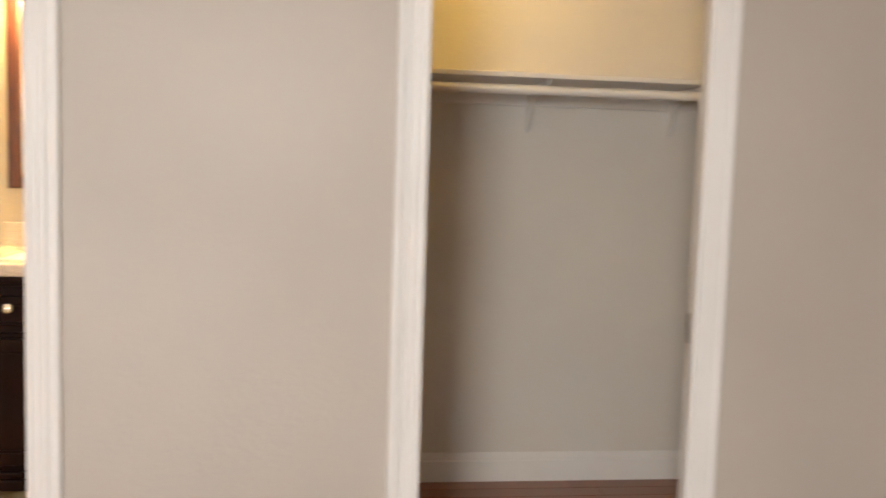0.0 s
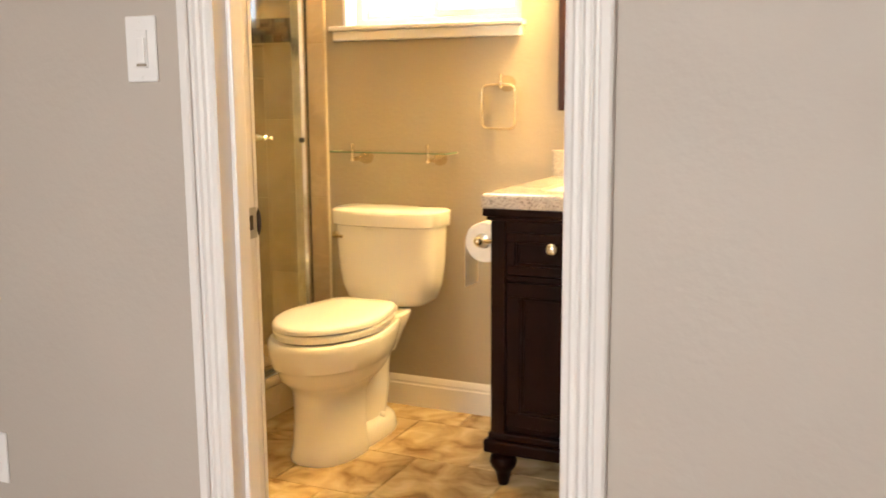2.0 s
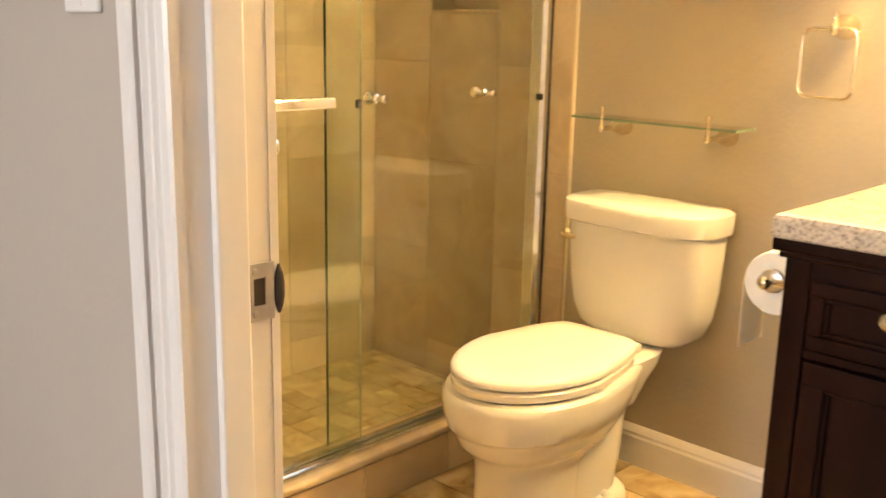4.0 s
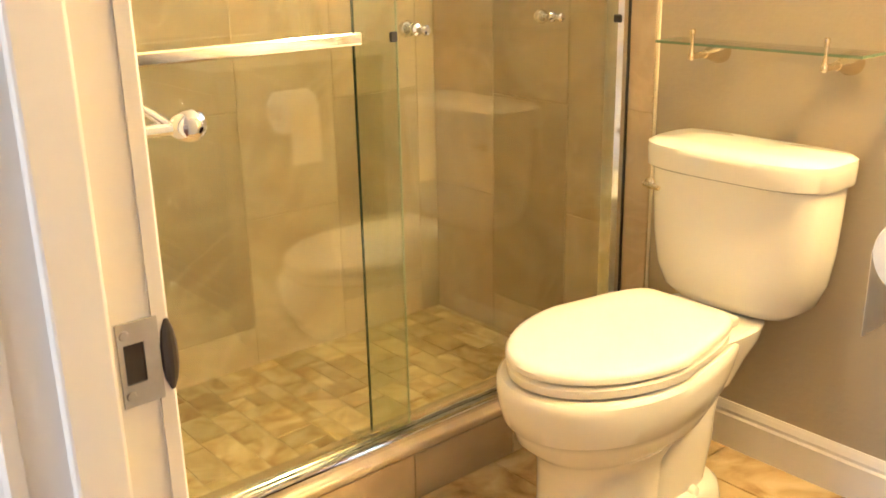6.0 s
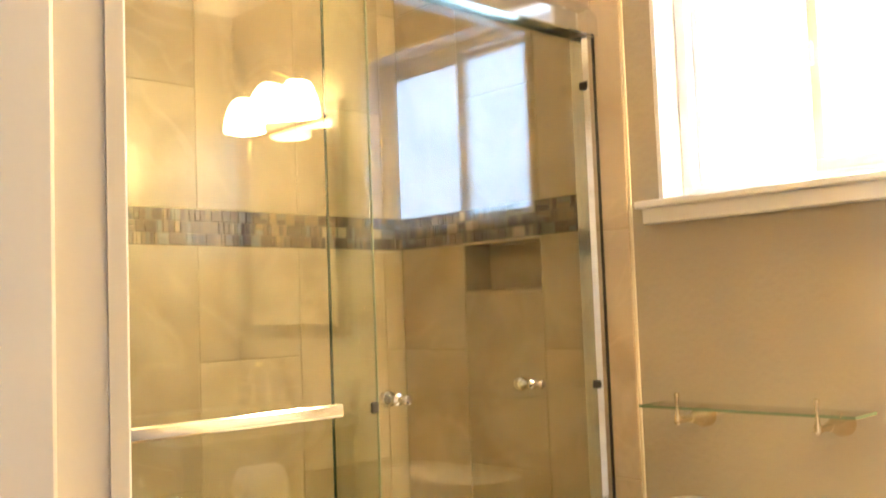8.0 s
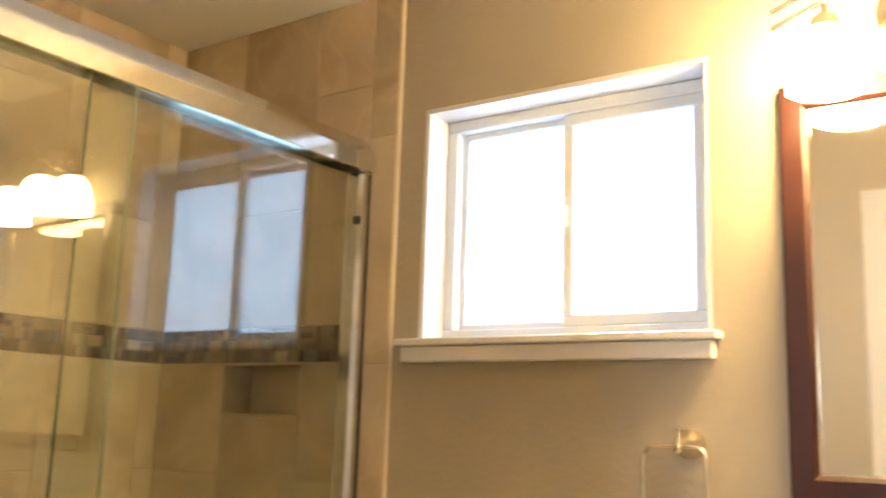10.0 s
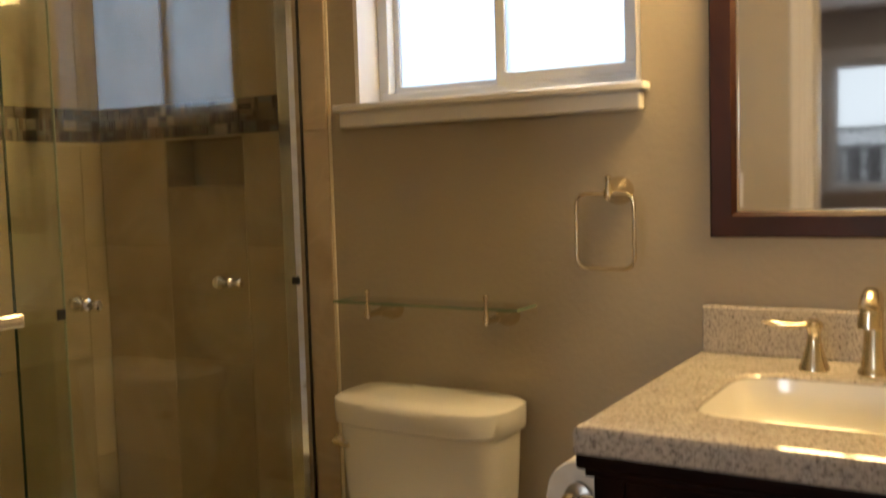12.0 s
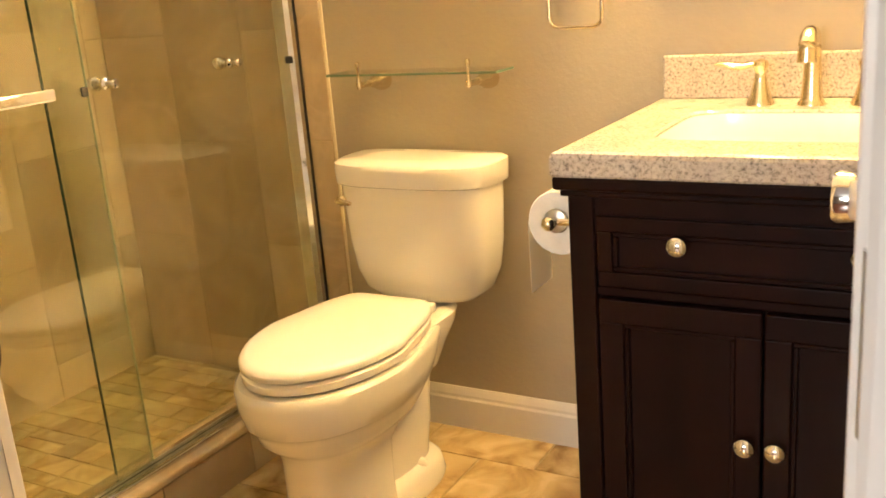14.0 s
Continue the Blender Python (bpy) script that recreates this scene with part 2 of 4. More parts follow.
M_SHELFEDGE = mat("shelf_glass_edge", (0.18, 0.26, 0.17), 0.12, vary=0.03)
M_PANE = clear_glass("window_glass", (0.97, 0.98, 0.98))
M_FROST = frosted_pane("frosted_glass")
M_MIRROR = mat("mirror_silver", (0.92, 0.92, 0.91), 0.0, metal=1.0, vary=0.0)
M_SHADE = glow("frosted_lamp_glass", (1.0, 0.64, 0.235), SHADE)
M_PAPER = mat("tissue_paper", (0.88, 0.84, 0.77), 0.9, vary=0.03, scale=30, bump=0.2, bump_scale=300)
M_TISSUE = tissue("hanging_tissue")
M_CARD = mat("grey_cardboard", (0.30, 0.24, 0.18), 0.8, vary=0.05)
M_PLANK = wood("red_oak_plank", (0.16, 0.050, 0.020), (0.26, 0.09, 0.035), 0.3, (0.5, 6, 1), rand=0.2, coat=0.2)
M_CLOSET = mat("closet_paint", (0.70, 0.66, 0.61), 0.65, vary=0.02, scale=2, bump=0.4, bump_scale=90)
M_FENCE = wood("weathered_fence", (0.10, 0.095, 0.095), (0.20, 0.19, 0.19), 0.85, (3, 3, 0.4), rand=0.25)
M_SOIL = mat("dry_yard", (0.20, 0.17, 0.12), 0.95, vary=0.12, scale=2, bump=0.5, bump_scale=30)


# ---- mesh helpers ----
def part(name, bm, material, parent=None, label="", smooth=False):
    """Links a bmesh as one mesh object, under a thing or part when one is given."""
    me = bpy.data.meshes.new(name)
    bmesh.ops.recalc_face_normals(bm, faces=bm.faces)
    bm.to_mesh(me)
    bm.free()
    me.materials.append(material)
    if smooth:
        for p in me.polygons:
            p.use_smooth = True
        me.set_sharp_from_angle(angle=radians(40))
    ob = new(name, me)
    if parent:
        ob.parent = parent
    if label:
        ob["label"] = label
    return ob


def empty(name, label, category, kind="", group=""):
    return tagged(new(name), label, category, group, kind)


def add_box(bm, x0, x1, y0, y1, z0, z1, bevel=0.0, seg=2):
    r = bmesh.ops.create_cube(bm, size=1, matrix=Matrix.Translation(((x0 + x1) / 2, (y0 + y1) / 2, (z0 + z1) / 2)) @ Matrix.Diagonal((x1 - x0, y1 - y0, z1 - z0, 1)))
    if bevel:
        edges = {e for v in r["verts"] for e in v.link_edges}
        bmesh.ops.bevel(bm, geom=list(edges), offset=bevel, segments=seg, affect="EDGES", profile=0.5)
    return bm


def box(x0, x1, y0, y1, z0, z1, bevel=0.0, seg=2):
    return add_box(bmesh.new(), x0, x1, y0, y1, z0, z1, bevel, seg)


def lathe(profile, place=(0, 0, 0), axis="z", n=32):
    """A turned body: profile of (radius, height) along the axis, closed at both ends."""
    bm = bmesh.new()
    rings = []
    for r, h in profile:
        ring = []
        for i in range(n):
            a = 2 * math.pi * i / n
            p = (r * math.cos(a), r * math.sin(a), h)
            if axis == "y":
                p = (p[0], p[2], p[1])
            if axis == "x":
                p = (p[2], p[0], p[1])
            ring.append(bm.verts.new(Vector(p) + Vector(place)))
        rings.append(ring)
    for a, b in zip(rings, rings[1:]):
        for i in range(n):
            bm.faces.new((a[i], a[(i + 1) % n], b[(i + 1) % n], b[i]))
    bm.faces.new(rings[0])
    bm.faces.new(rings[-1])
    return bm


def sweep(points, radii, n=16, bm=None, flat=1.0):
    """A round tube along points with a radius at each, closed at both ends."""
    bm = bm or bmesh.new()
    pts = [Vector(p) for p in points]
    rings = []
    up = Vector((0, 0, 1))
    for i, p in enumerate(pts):
        d = (pts[min(i + 1, len(pts) - 1)] - pts[max(i - 1, 0)]).normalized()
        s = d.cross(up if abs(d.z) < 0.95 else Vector((1, 0, 0))).normalized()
        u = s.cross(d)
        rings.append([bm.verts.new(p + radii[i] * (s * math.cos(a) + u * flat * math.sin(a))) for a in (2 * math.pi * k / n for k in range(n))])
    for a, b in zip(rings, rings[1:]):
        for i in range(n):
            bm.faces.new((a[i], a[(i + 1) % n], b[(i + 1) % n], b[i]))
    bm.faces.new(rings[0])
    bm.faces.new(rings[-1])
    return bm


def arc(fn, n):
    return [fn(i / (n - 1)) for i in range(n)]


def loft(sections, n=48):
    """A body through level outlines: (z, x centre, y centre, half width, reach to the front, reach to the back, squareness in front and behind, narrowing to the back)."""
    bm = bmesh.new()
    rings = []
    for z, xc, yc, hx, hf, hb, e in sections:
        ring = []
        for i in range(n):
            a = 2 * math.pi * i / n
            c, s = math.cos(a), math.sin(a)
            q = e if not isinstance(e, tuple) else e[1 if s > 0 else 0]
            x = xc + hx * math.copysign(abs(c) ** (2 / q), c)
            y = yc + (hb if s > 0 else hf) * math.copysign(abs(s) ** (2 / q), s)
            if isinstance(e, tuple) and len(e) > 2 and s > 0:
                x = xc + (x - xc) * (1 - (1 - e[2]) * ((y - yc) / hb) ** 1.5)
            ring.append(bm.verts.new((x, y, z)))
        rings.append(ring)
    for a, b in zip(rings, rings[1:]):
        for i in range(n):
            bm.faces.new((a[i], a[(i + 1) % n], b[(i + 1) % n], b[i]))
    bm.faces.new(rings[0])
    bm.faces.new(rings[-1])
    return bm


def wall(name, axis, at, thick, u0, u1, z0, z1, holes, material, label):
    """A wall in the plane axis = at, growing by thick, with rectangular openings (u0, u1, z0, z1)."""
    us = sorted({u0, u1, *[v for h in holes for v in h[:2]]})
    zs = sorted({z0, z1, *[v for h in holes for v in h[2:]]})
    bm = bmesh.new()
    lo, hi = min(at, at + thick), max(at, at + thick)
    for a, b in zip(us, us[1:]):
        for c, d in zip(zs, zs[1:]):
            mu, mz = (a + b) / 2, (c + d) / 2
            if any(h[0] < mu < h[1] and h[2] < mz < h[3] for h in holes):
                continue
            if axis == "y":
                add_box(bm, a, b, lo, hi, c, d)
            else:
                add_box(bm, lo, hi, a, b, c, d)
    bmesh.ops.remove_doubles(bm, verts=bm.verts, dist=1e-5)
    # drop the inner faces between neighbouring cells
    seen = {}
    for f in bm.faces:
        seen.setdefault(tuple(round(v, 4) for v in f.calc_center_median()), []).append(f)
    bmesh.ops.delete(bm, geom=[f for fs in seen.values() if len(fs) > 1 for f in fs], context="FACES_ONLY")
    return tagged(part(name, bm, material), label, "wall", kind="structure")


PIECE = {}


def piece_mesh(w, h, d, material, ease=0.0015):
    """A thin piece w by h in its own x and z, proud by d towards -y, with an eased front edge. Shared between alike pieces."""
    key = (round(w, 4), round(h, 4), round(d, 4), material.name)
    if key not in PIECE:
        e = min(ease, w / 4, h / 4)
        v = []
        for y, i in ((0, 0), (-d + e, 0), (-d, e)):
            v += [(-w / 2 + i, y, -h / 2 + i), (w / 2 - i, y, -h / 2 + i), (w / 2 - i, y, h / 2 - i), (-w / 2 + i, y, h / 2 - i)]
        f = [(8, 9, 10, 11), (3, 2, 1, 0)]
        for b in (0, 4):
            f += [(b + i, b + (i + 1) % 4, b + 4 + (i + 1) % 4, b + 4 + i) for i in range(4)]
        me = bpy.data.meshes.new("piece")
        me.from_pydata(v, [], f)
        me.materials.append(material)
        PIECE[key] = me
    return PIECE[key]


def piece(name, parent, w, h, d, material, m):
    ob = new(name, piece_mesh(w, h, d, material))
    ob.parent = parent
    ob.matrix_local = m
    return ob


# ---- plan ----
CEIL = 2.30
SHX = -0.735           # shower end wall
DOOR = (0.906, 1.563)  # bathroom door opening
CLOS = (2.427, 3.090)  # closet opening
HEAD = 1.975
WB, WF = -1.62, -1.712  # door wall, bathroom face and bedroom face
WM = -1.677             # seam between the two leaves of that wall
WIN = (0.163, 0.860, 1.363, 1.970)
NICHE = (-0.468, -0.187, 1.226, 1.362)
RW = 1.67              # wall beside the vanity
BED = (-1.6, 4.6, -5.3)
BWIN = (0.39, 2.70, 1.08, 1.96)

# ---- structure ----
wall_back = wall("wall_back", "y", 0.0, 0.14, SHX - 0.1, RW + 0.1, 0, CEIL, [WIN, NICHE], M_BATHWALL, "taupe painted bathroom wall with a high window and tiled shower end")
part("niche_back", box(NICHE[0], NICHE[1], 0.09, 0.137, NICHE[2], NICHE[3]), M_TRAV, wall_back)
wall_shower = wall("wall_shower", "x", SHX, -0.1, WB, 0.0, 0, CEIL, [], M_GROUT, "shower wall clad in tall travertine tiles")
wall_right = wall("wall_right", "x", RW, 0.1, WB, 0.0, 0, CEIL, [], M_BATHWALL, "taupe painted wall beside the vanity")
wall_door_bath = wall("wall_door_inner", "y", WB, -0.057, SHX, RW, 0, CEIL, [(DOOR[0], DOOR[1], 0, HEAD)], M_BATHWALL, "taupe painted bathroom face of the door wall")
wall_door = wall("wall_door", "y", WF, 0.035, BED[0], BED[1], 0, CEIL, [(DOOR[0], DOOR[1], 0, HEAD), (CLOS[0], CLOS[1], 0, HEAD)], M_BEDWALL, "greige painted bedroom wall with bathroom door and closet openings")
wall("wall_bedroom_window", "y", BED[2], -0.14, BED[0] - 0.1, BED[1] + 0.1, 0, CEIL, [BWIN], M_BEDWALL, "greige bedroom wall with a wide window")
wall("wall_bedroom_left", "x", BED[0], -0.1, BED[2], WM, 0, CEIL, [], M_BEDWALL, "plain greige bedroom side wall")
wall("wall_bedroom_right", "x", BED[1], 0.1, BED[2], WM, 0, CEIL, [], M_BEDWALL, "plain greige bedroom side wall")
CX0, CX1, CY = 2.10, 3.80, -0.24
wall("wall_closet_back", "y", CY, 0.1, CX0 - 0.1, CX1 + 0.1, 0, CEIL, [], M_CLOSET, "pale greige closet back wall")
wall("wall_closet_left", "x", CX0, -0.1, WM, CY, 0, CEIL, [], M_CLOSET, "closet side wall")
wall("wall_closet_right", "x", CX1, 0.1, WM, CY, 0, CEIL, [], M_CLOSET, "closet side wall")
tagged(part("ceiling_bathroom", box(SHX - 0.1, RW + 0.1, WB - 0.055, 0.14, CEIL, CEIL + 0.08), M_CEIL), "off-white bathroom ceiling", "ceiling", kind="structure")
tagged(part("ceiling_bedroom", box(BED[0] - 0.1, BED[1] + 0.1, BED[2] - 0.14, WM, CEIL, CEIL + 0.08), M_CEIL), "off-white bedroom ceiling", "ceiling", kind="structure")
tagged(part("ceiling_closet", box(CX0 - 0.1, CX1 + 0.1, WM + 0.002, CY + 0.1, CEIL, CEIL + 0.08), M_CEIL), "off-white closet ceiling", "ceiling", kind="structure")

floor_bath = tagged(part("floor_bathroom", box(-0.09, RW + 0.1, WB - 0.055, 0.14, -0.10, -0.004), M_GROUT), "bathroom floor of cream and brown travertine-look tiles", "floor", kind="structure")
floor_shower = tagged(part("floor_shower", box(SHX - 0.1, -0.092, WB, 0.14, -0.10, 0.0595), M_GROUT), "shower floor of small tumbled stone tiles", "floor", kind="structure")
floor_bed = tagged(part("floor_bedroom", box(BED[0] - 0.1, BED[1] + 0.1, BED[2] - 0.14, WB - 0.057, -0.10, -0.014), M_PLANK), "red-brown hardwood bedroom floor", "floor", kind="structure")
floor_closet = tagged(part("floor_closet", box(CX0 - 0.1, CX1 + 0.1, WB - 0.055, CY + 0.1, -0.10, -0.014), M_PLANK), "red-brown hardwood closet floor", "floor", kind="structure")

# shower curb: tiled riser with a pale stone cap
curb = empty("shower_curb", "tiled shower curb with a pale stone cap", "curb", kind="structure")
part("core", box(-0.09, 0.022, WB + 0.002, -0.002, -0.003, 0.118), M_GROUT, curb)
part("cap", box(-0.098, 0.040, WB + 0.003, -0.003, 0.12, 0.142, 0.007, 3), M_TRAV, curb, "pale stone cap", True)


# casings: a fluted board with a raised back band, on each side and over the head
def casing_profile(w):
    pts = [(0, 0), (0, 0.010), (0.004, 0.013)]
    for k in range(3):
        c = 0.012 + k * 0.016
        pts += [(c, 0.014), (c + 0.003, 0.0095), (c + 0.007, 0.0085), (c + 0.011, 0.0095), (c + 0.014, 0.014)]
    pts += [(w - 0.022, 0.015), (w - 0.018, 0.019), (w - 0.004, 0.020), (w, 0.016), (w, 0)]
    return pts


def prism(poly, a, b, fn):
    bm = bmesh.new()
    lo = [bm.verts.new(fn(u, d, a)) for u, d in poly]
    hi = [bm.verts.new(fn(u, d, b)) for u, d in poly]
    n = len(poly)
    for i in range(n):
        bm.faces.new((lo[i], lo[(i + 1) % n], hi[(i + 1) % n], hi[i]))
    bm.faces.new(lo)
    bm.faces.new(hi)
    return bm


def casing(name, x0, x1, head, face, out, label):
    """Trim round an opening on the wall face; out is -1 towards the bedroom, +1 towards the bathroom."""
    w = 0.075
    e = empty(name, label, "door trim", kind="structure")
    P = casing_profile(w)
    part("side_casing", prism(P, 0.0, head, lambda u, d, z: (x0 + 0.006 - u, face + out * d, z)), M_WHITE, e)
    part("side_casing", prism(P, 0.0, head, lambda u, d, z: (x1 - 0.006 + u, face + out * d, z)), M_WHITE, e)
    part("head_casing", prism(P, x0 + 0.006 - w, x1 - 0.006 + w, lambda u, d, x: (x, face + out * d, head + 0.001 + u)), M_WHITE, e)
    return e


casing("trim_bathroom_door", *DOOR, HEAD - 0.006, WF, -1, "white fluted casing round the bathroom door")
casing("trim_bathroom_door_inner", *DOOR, HEAD - 0.006, WB, 1, "white fluted casing on the bathroom side")
casing("trim_closet", *CLOS, HEAD - 0.006, WF, -1, "white fluted casing round the closet opening")


def jamb(name, x0, x1, head, y0, y1, stop, label):
    e = empty(name, label, "door jamb", kind="structure")
    part("side_jamb", box(x0, x0 + 0.005, y0, y1, 0, head - 0.013, 0.0015, 1), M_WHITE, e)
    part("side_jamb", box(x1 - 0.005, x1, y0, y1, 0, head - 0.013, 0.0015, 1), M_WHITE, e)
    part("head_jamb", box(x0, x1, y0, y1, head - 0.012, head, 0.0015, 1), M_WHITE, e)
    if stop:
        part("stop", box(x0 + 0.005, x0 + 0.016, stop - 0.018, stop + 0.018, 0, head - 0.026, 0.003, 2), M_WHITE, e)
        part("stop", box(x1 - 0.009, x1 - 0.005, stop - 0.018, stop + 0.018, 0, head - 0.026, 0.0015, 2), M_WHITE, e)
    return e


jamb("jamb_bathroom_door", *DOOR, HEAD, WF - 0.001, WB + 0.001, -1.668, "white painted door jamb with stop")
jamb("jamb_closet", *CLOS, HEAD, WF - 0.001, WB - 0.056, None, "white painted closet jamb")


def baseboard(name, x0, x1, y0, y1, h, label):
    P = [(0, 0), (1, 0), (1, h - 0.034), (0.75, h - 0.028), (0.75, h - 0.020), (0.45, h - 0.008), (0.2, h), (0, h)]
    if x1 - x0 > y1 - y0:
        b = part(name, prism(P, x0, x1, lambda u, z, x: (x, y1 + (y0 - y1) * u, z)), M_WHITE)
    else:
        b = part(name, prism(P, y0, y1, lambda u, z, y: (x1 + (x0 - x1) * u, y, z)), M_WHITE)
    return tagged(b, label, "baseboard", kind="structure")


baseboard("baseboard", 0.088, RW - 0.001, -0.014, -0.001, 0.116, "white painted baseboard under the taupe wall")
baseboard("baseboard", RW - 0.014, RW - 0.001, -0.90, -0.016, 0.116, "white painted baseboard beside the vanity")
baseboard("baseboard", CX0 + 0.001, CX1 - 0.001, CY - 0.014, CY - 0.001, 0.116, "white baseboard in the closet")
baseboard("baseboard", DOOR[1] + 0.084, CLOS[0] - 0.084, WF - 0.014, WF - 0.001, 0.116, "white baseboard under the bedroom wall")
baseboard("baseboard", BED[0] + 0.001, DOOR[0] - 0.084, WF - 0.014, WF - 0.001, 0.116, "white baseboard under the bedroom wall")
baseboard("baseboard", CLOS[1] + 0.084, BED[1] - 0.001, WF - 0.014, WF - 0.001, 0.116, "white baseboard under the bedroom wall")


# ---- bathroom window ----
def slider_window(name, x0, x1, z0, z1, y, mid, out, pane_mat, label):
    """A two-light sliding window in the opening: frame, two sashes, panes. out: +1 when outdoors lies towards +y."""
    e = empty(name, label, "window", kind="structure")
    f = 0.028

    def rim(nm, a, b, c, d, ya, yb, t, parent):
        r = new(nm)
        r.parent = parent
        part("rail", box(a, b, ya, yb, c, c + t, 0.003, 2), M_VINYL, r)
        part("rail", box(a, b, ya, yb, d - t, d, 0.003, 2), M_VINYL, r)
        part("stile", box(a, a + t, ya, yb, c + t, d - t, 0.003, 2), M_VINYL, r)
        part("stile", box(b - t, b, ya, yb, c + t, d - t, 0.003, 2), M_VINYL, r)

    ys = sorted((y, y + out * 0.05))
    rim("window_frame", x0, x1, z0, z1, ys[0], ys[1], f, e)
    s1 = sorted((y + out * 0.006, y + out * 0.024))
    s2 = sorted((y + out * 0.027, y + out * 0.045))
    rim("sash", x0 + f, mid + 0.006, z0 + f, z1 - f, *s2, 0.016, e)
    rim("sash", mid - 0.016, x1 - f, z0 + f, z1 - f, *s1, 0.026, e)
    for a, b, ss, t in ((x0 + f, mid + 0.006, s2, 0.016), (mid - 0.016, x1 - f, s1, 0.026)):
        m = (ss[0] + ss[1]) / 2
        p = part("pane", box(a + t, b - t, m - 0.002, m + 0.002, z0 + f + t, z1 - f - t), pane_mat, e)
        p.visible_shadow = False
    part("latch", box(mid - 0.012, mid - 0.002, s1[0] - 0.012 if out > 0 else s1[1], s1[0] if out > 0 else s1[1] + 0.012, (z0 + z1) / 2 - 0.02, (z0 + z1) / 2 + 0.03, 0.003, 2), M_VINYL, e)
    return e


window_1 = slider_window("window_1", WIN[0] + 0.012, WIN[1] - 0.012, 1.414, WIN[3] - 0.012, 0.082, 0.505, 1, M_FROST, "white vinyl sliding window with frosted bright panes")
rv = empty("window_reveal", "white painted window reveal", "window trim", kind="structure")
part("side", box(WIN[0], WIN[0] + 0.011, 0.001, 0.139, 1.414, WIN[3] - 0.012), M_WHITE, rv)
part("side", box(WIN[1] - 0.011, WIN[1], 0.001, 0.139, 1.414, WIN[3] - 0.012), M_WHITE, rv)
part("head", box(WIN[0], WIN[1], 0.001, 0.139, WIN[3] - 0.011, WIN[3]), M_WHITE, rv)
sill = empty("window_sill", "white painted window sill with apron edge", "window sill", kind="structure")
part("board", box(WIN[0] - 0.002, WIN[1] + 0.002, 0.001, 0.139, 1.364, 1.413), M_WHITE, sill)
part("nosing", box(0.122, 0.880, -0.042, -0.001, 1.396, 1.413, 0.004, 2), M_WHITE, sill)
part("apron", box(0.137, 0.868, -0.034, -0.002, 1.360, 1.395, 0.004, 2), M_WHITE, sill)

# bedroom window
window_2 = slider_window("window_2", BWIN[0], BWIN[1], BWIN[2], BWIN[3], BED[2] - 0.03, 1.28, -1, M_PANE, "white vinyl bedroom window looking onto a fence")
wt = empty("window_trim", "white painted bedroom window trim with deep head board", "window trim", kind="structure")
part("sill", box(BWIN[0] - 0.09, BWIN[1] + 0.09, BED[2] + 0.001, BED[2] + 0.05, BWIN[2] - 0.03, BWIN[2] - 0.001, 0.005, 2), M_WHITE, wt)
part("head", box(BWIN[0] - 0.08, BWIN[1] + 0.08, BED[2] + 0.001, BED[2] + 0.03, BWIN[3] + 0.001, BWIN[3] + 0.09, 0.005, 2), M_WHITE, wt)
part("side", box(BWIN[0] - 0.06, BWIN[0] - 0.001, BED[2] + 0.001, BED[2] + 0.02, BWIN[2], BWIN[3], 0.004, 2), M_WHITE, wt)
part("side", box(BWIN[1] + 0.001, BWIN[1] + 0.06, BED[2] + 0.001, BED[2] + 0.02, BWIN[2], BWIN[3], 0.004, 2), M_WHITE, wt)

# ---- outdoors ----
tagged(part("ground", box(-300, 300, -300, 300, -0.5, -0.3), M_SOIL), "bare dry yard ground", "ground", kind="structure")


def build_fence():
    y = -9.5
    e = empty("fence", "weathered grey board fence with a lattice top", "fence")
    for i in range(44):
        x = -4.5 + i * 0.2
        part("board", box(x, x + 0.185, y, y + 0.02, -0.32, 1.42 + random.uniform(-0.01, 0.01)), M_FENCE, e)
    part("rail", box(-4.5, 4.3, y + 0.021, y + 0.06, 1.42, 1.47), M_FENCE, e)
    part("top_rail", box(-4.5, 4.3, y + 0.021, y + 0.06, 1.63, 1.67), M_FENCE, e)
    bm = bmesh.new()
    for k in range(96):
        for s in (-1, 1):
            x = -4.5 + k * 0.092
            v = [(x - s * 0.08 - 0.014, y + 0.03 + s * 0.005, 1.47), (x - s * 0.08 + 0.014, y + 0.03 + s * 0.005, 1.47), (x + s * 0.08 + 0.014, y + 0.03 + s * 0.005, 1.63), (x + s * 0.08 - 0.014, y + 0.03 + s * 0.005, 1.63)]
            a = [bm.verts.new(p) for p in v]
            b = [bm.verts.new((p[0], p[1] + 0.008, p[2])) for p in v]
            bm.faces.new(a)
            bm.faces.new(b)
            for i in range(4):
                bm.faces.new((a[i], a[(i + 1) % 4], b[(i + 1) % 4], b[i]))
    part("lattice", bm, M_FENCE, e)["kind"] = "stuff"


build_fence()
M_HAZE = glow("overcast_sky", (0.93, 0.97, 1.0), 3.0)
tagged(part("backdrop", box(-90, 90, -70.1, -70, -1, 60), M_HAZE), "bright overcast sky beyond the yard", "sky", kind="structure")


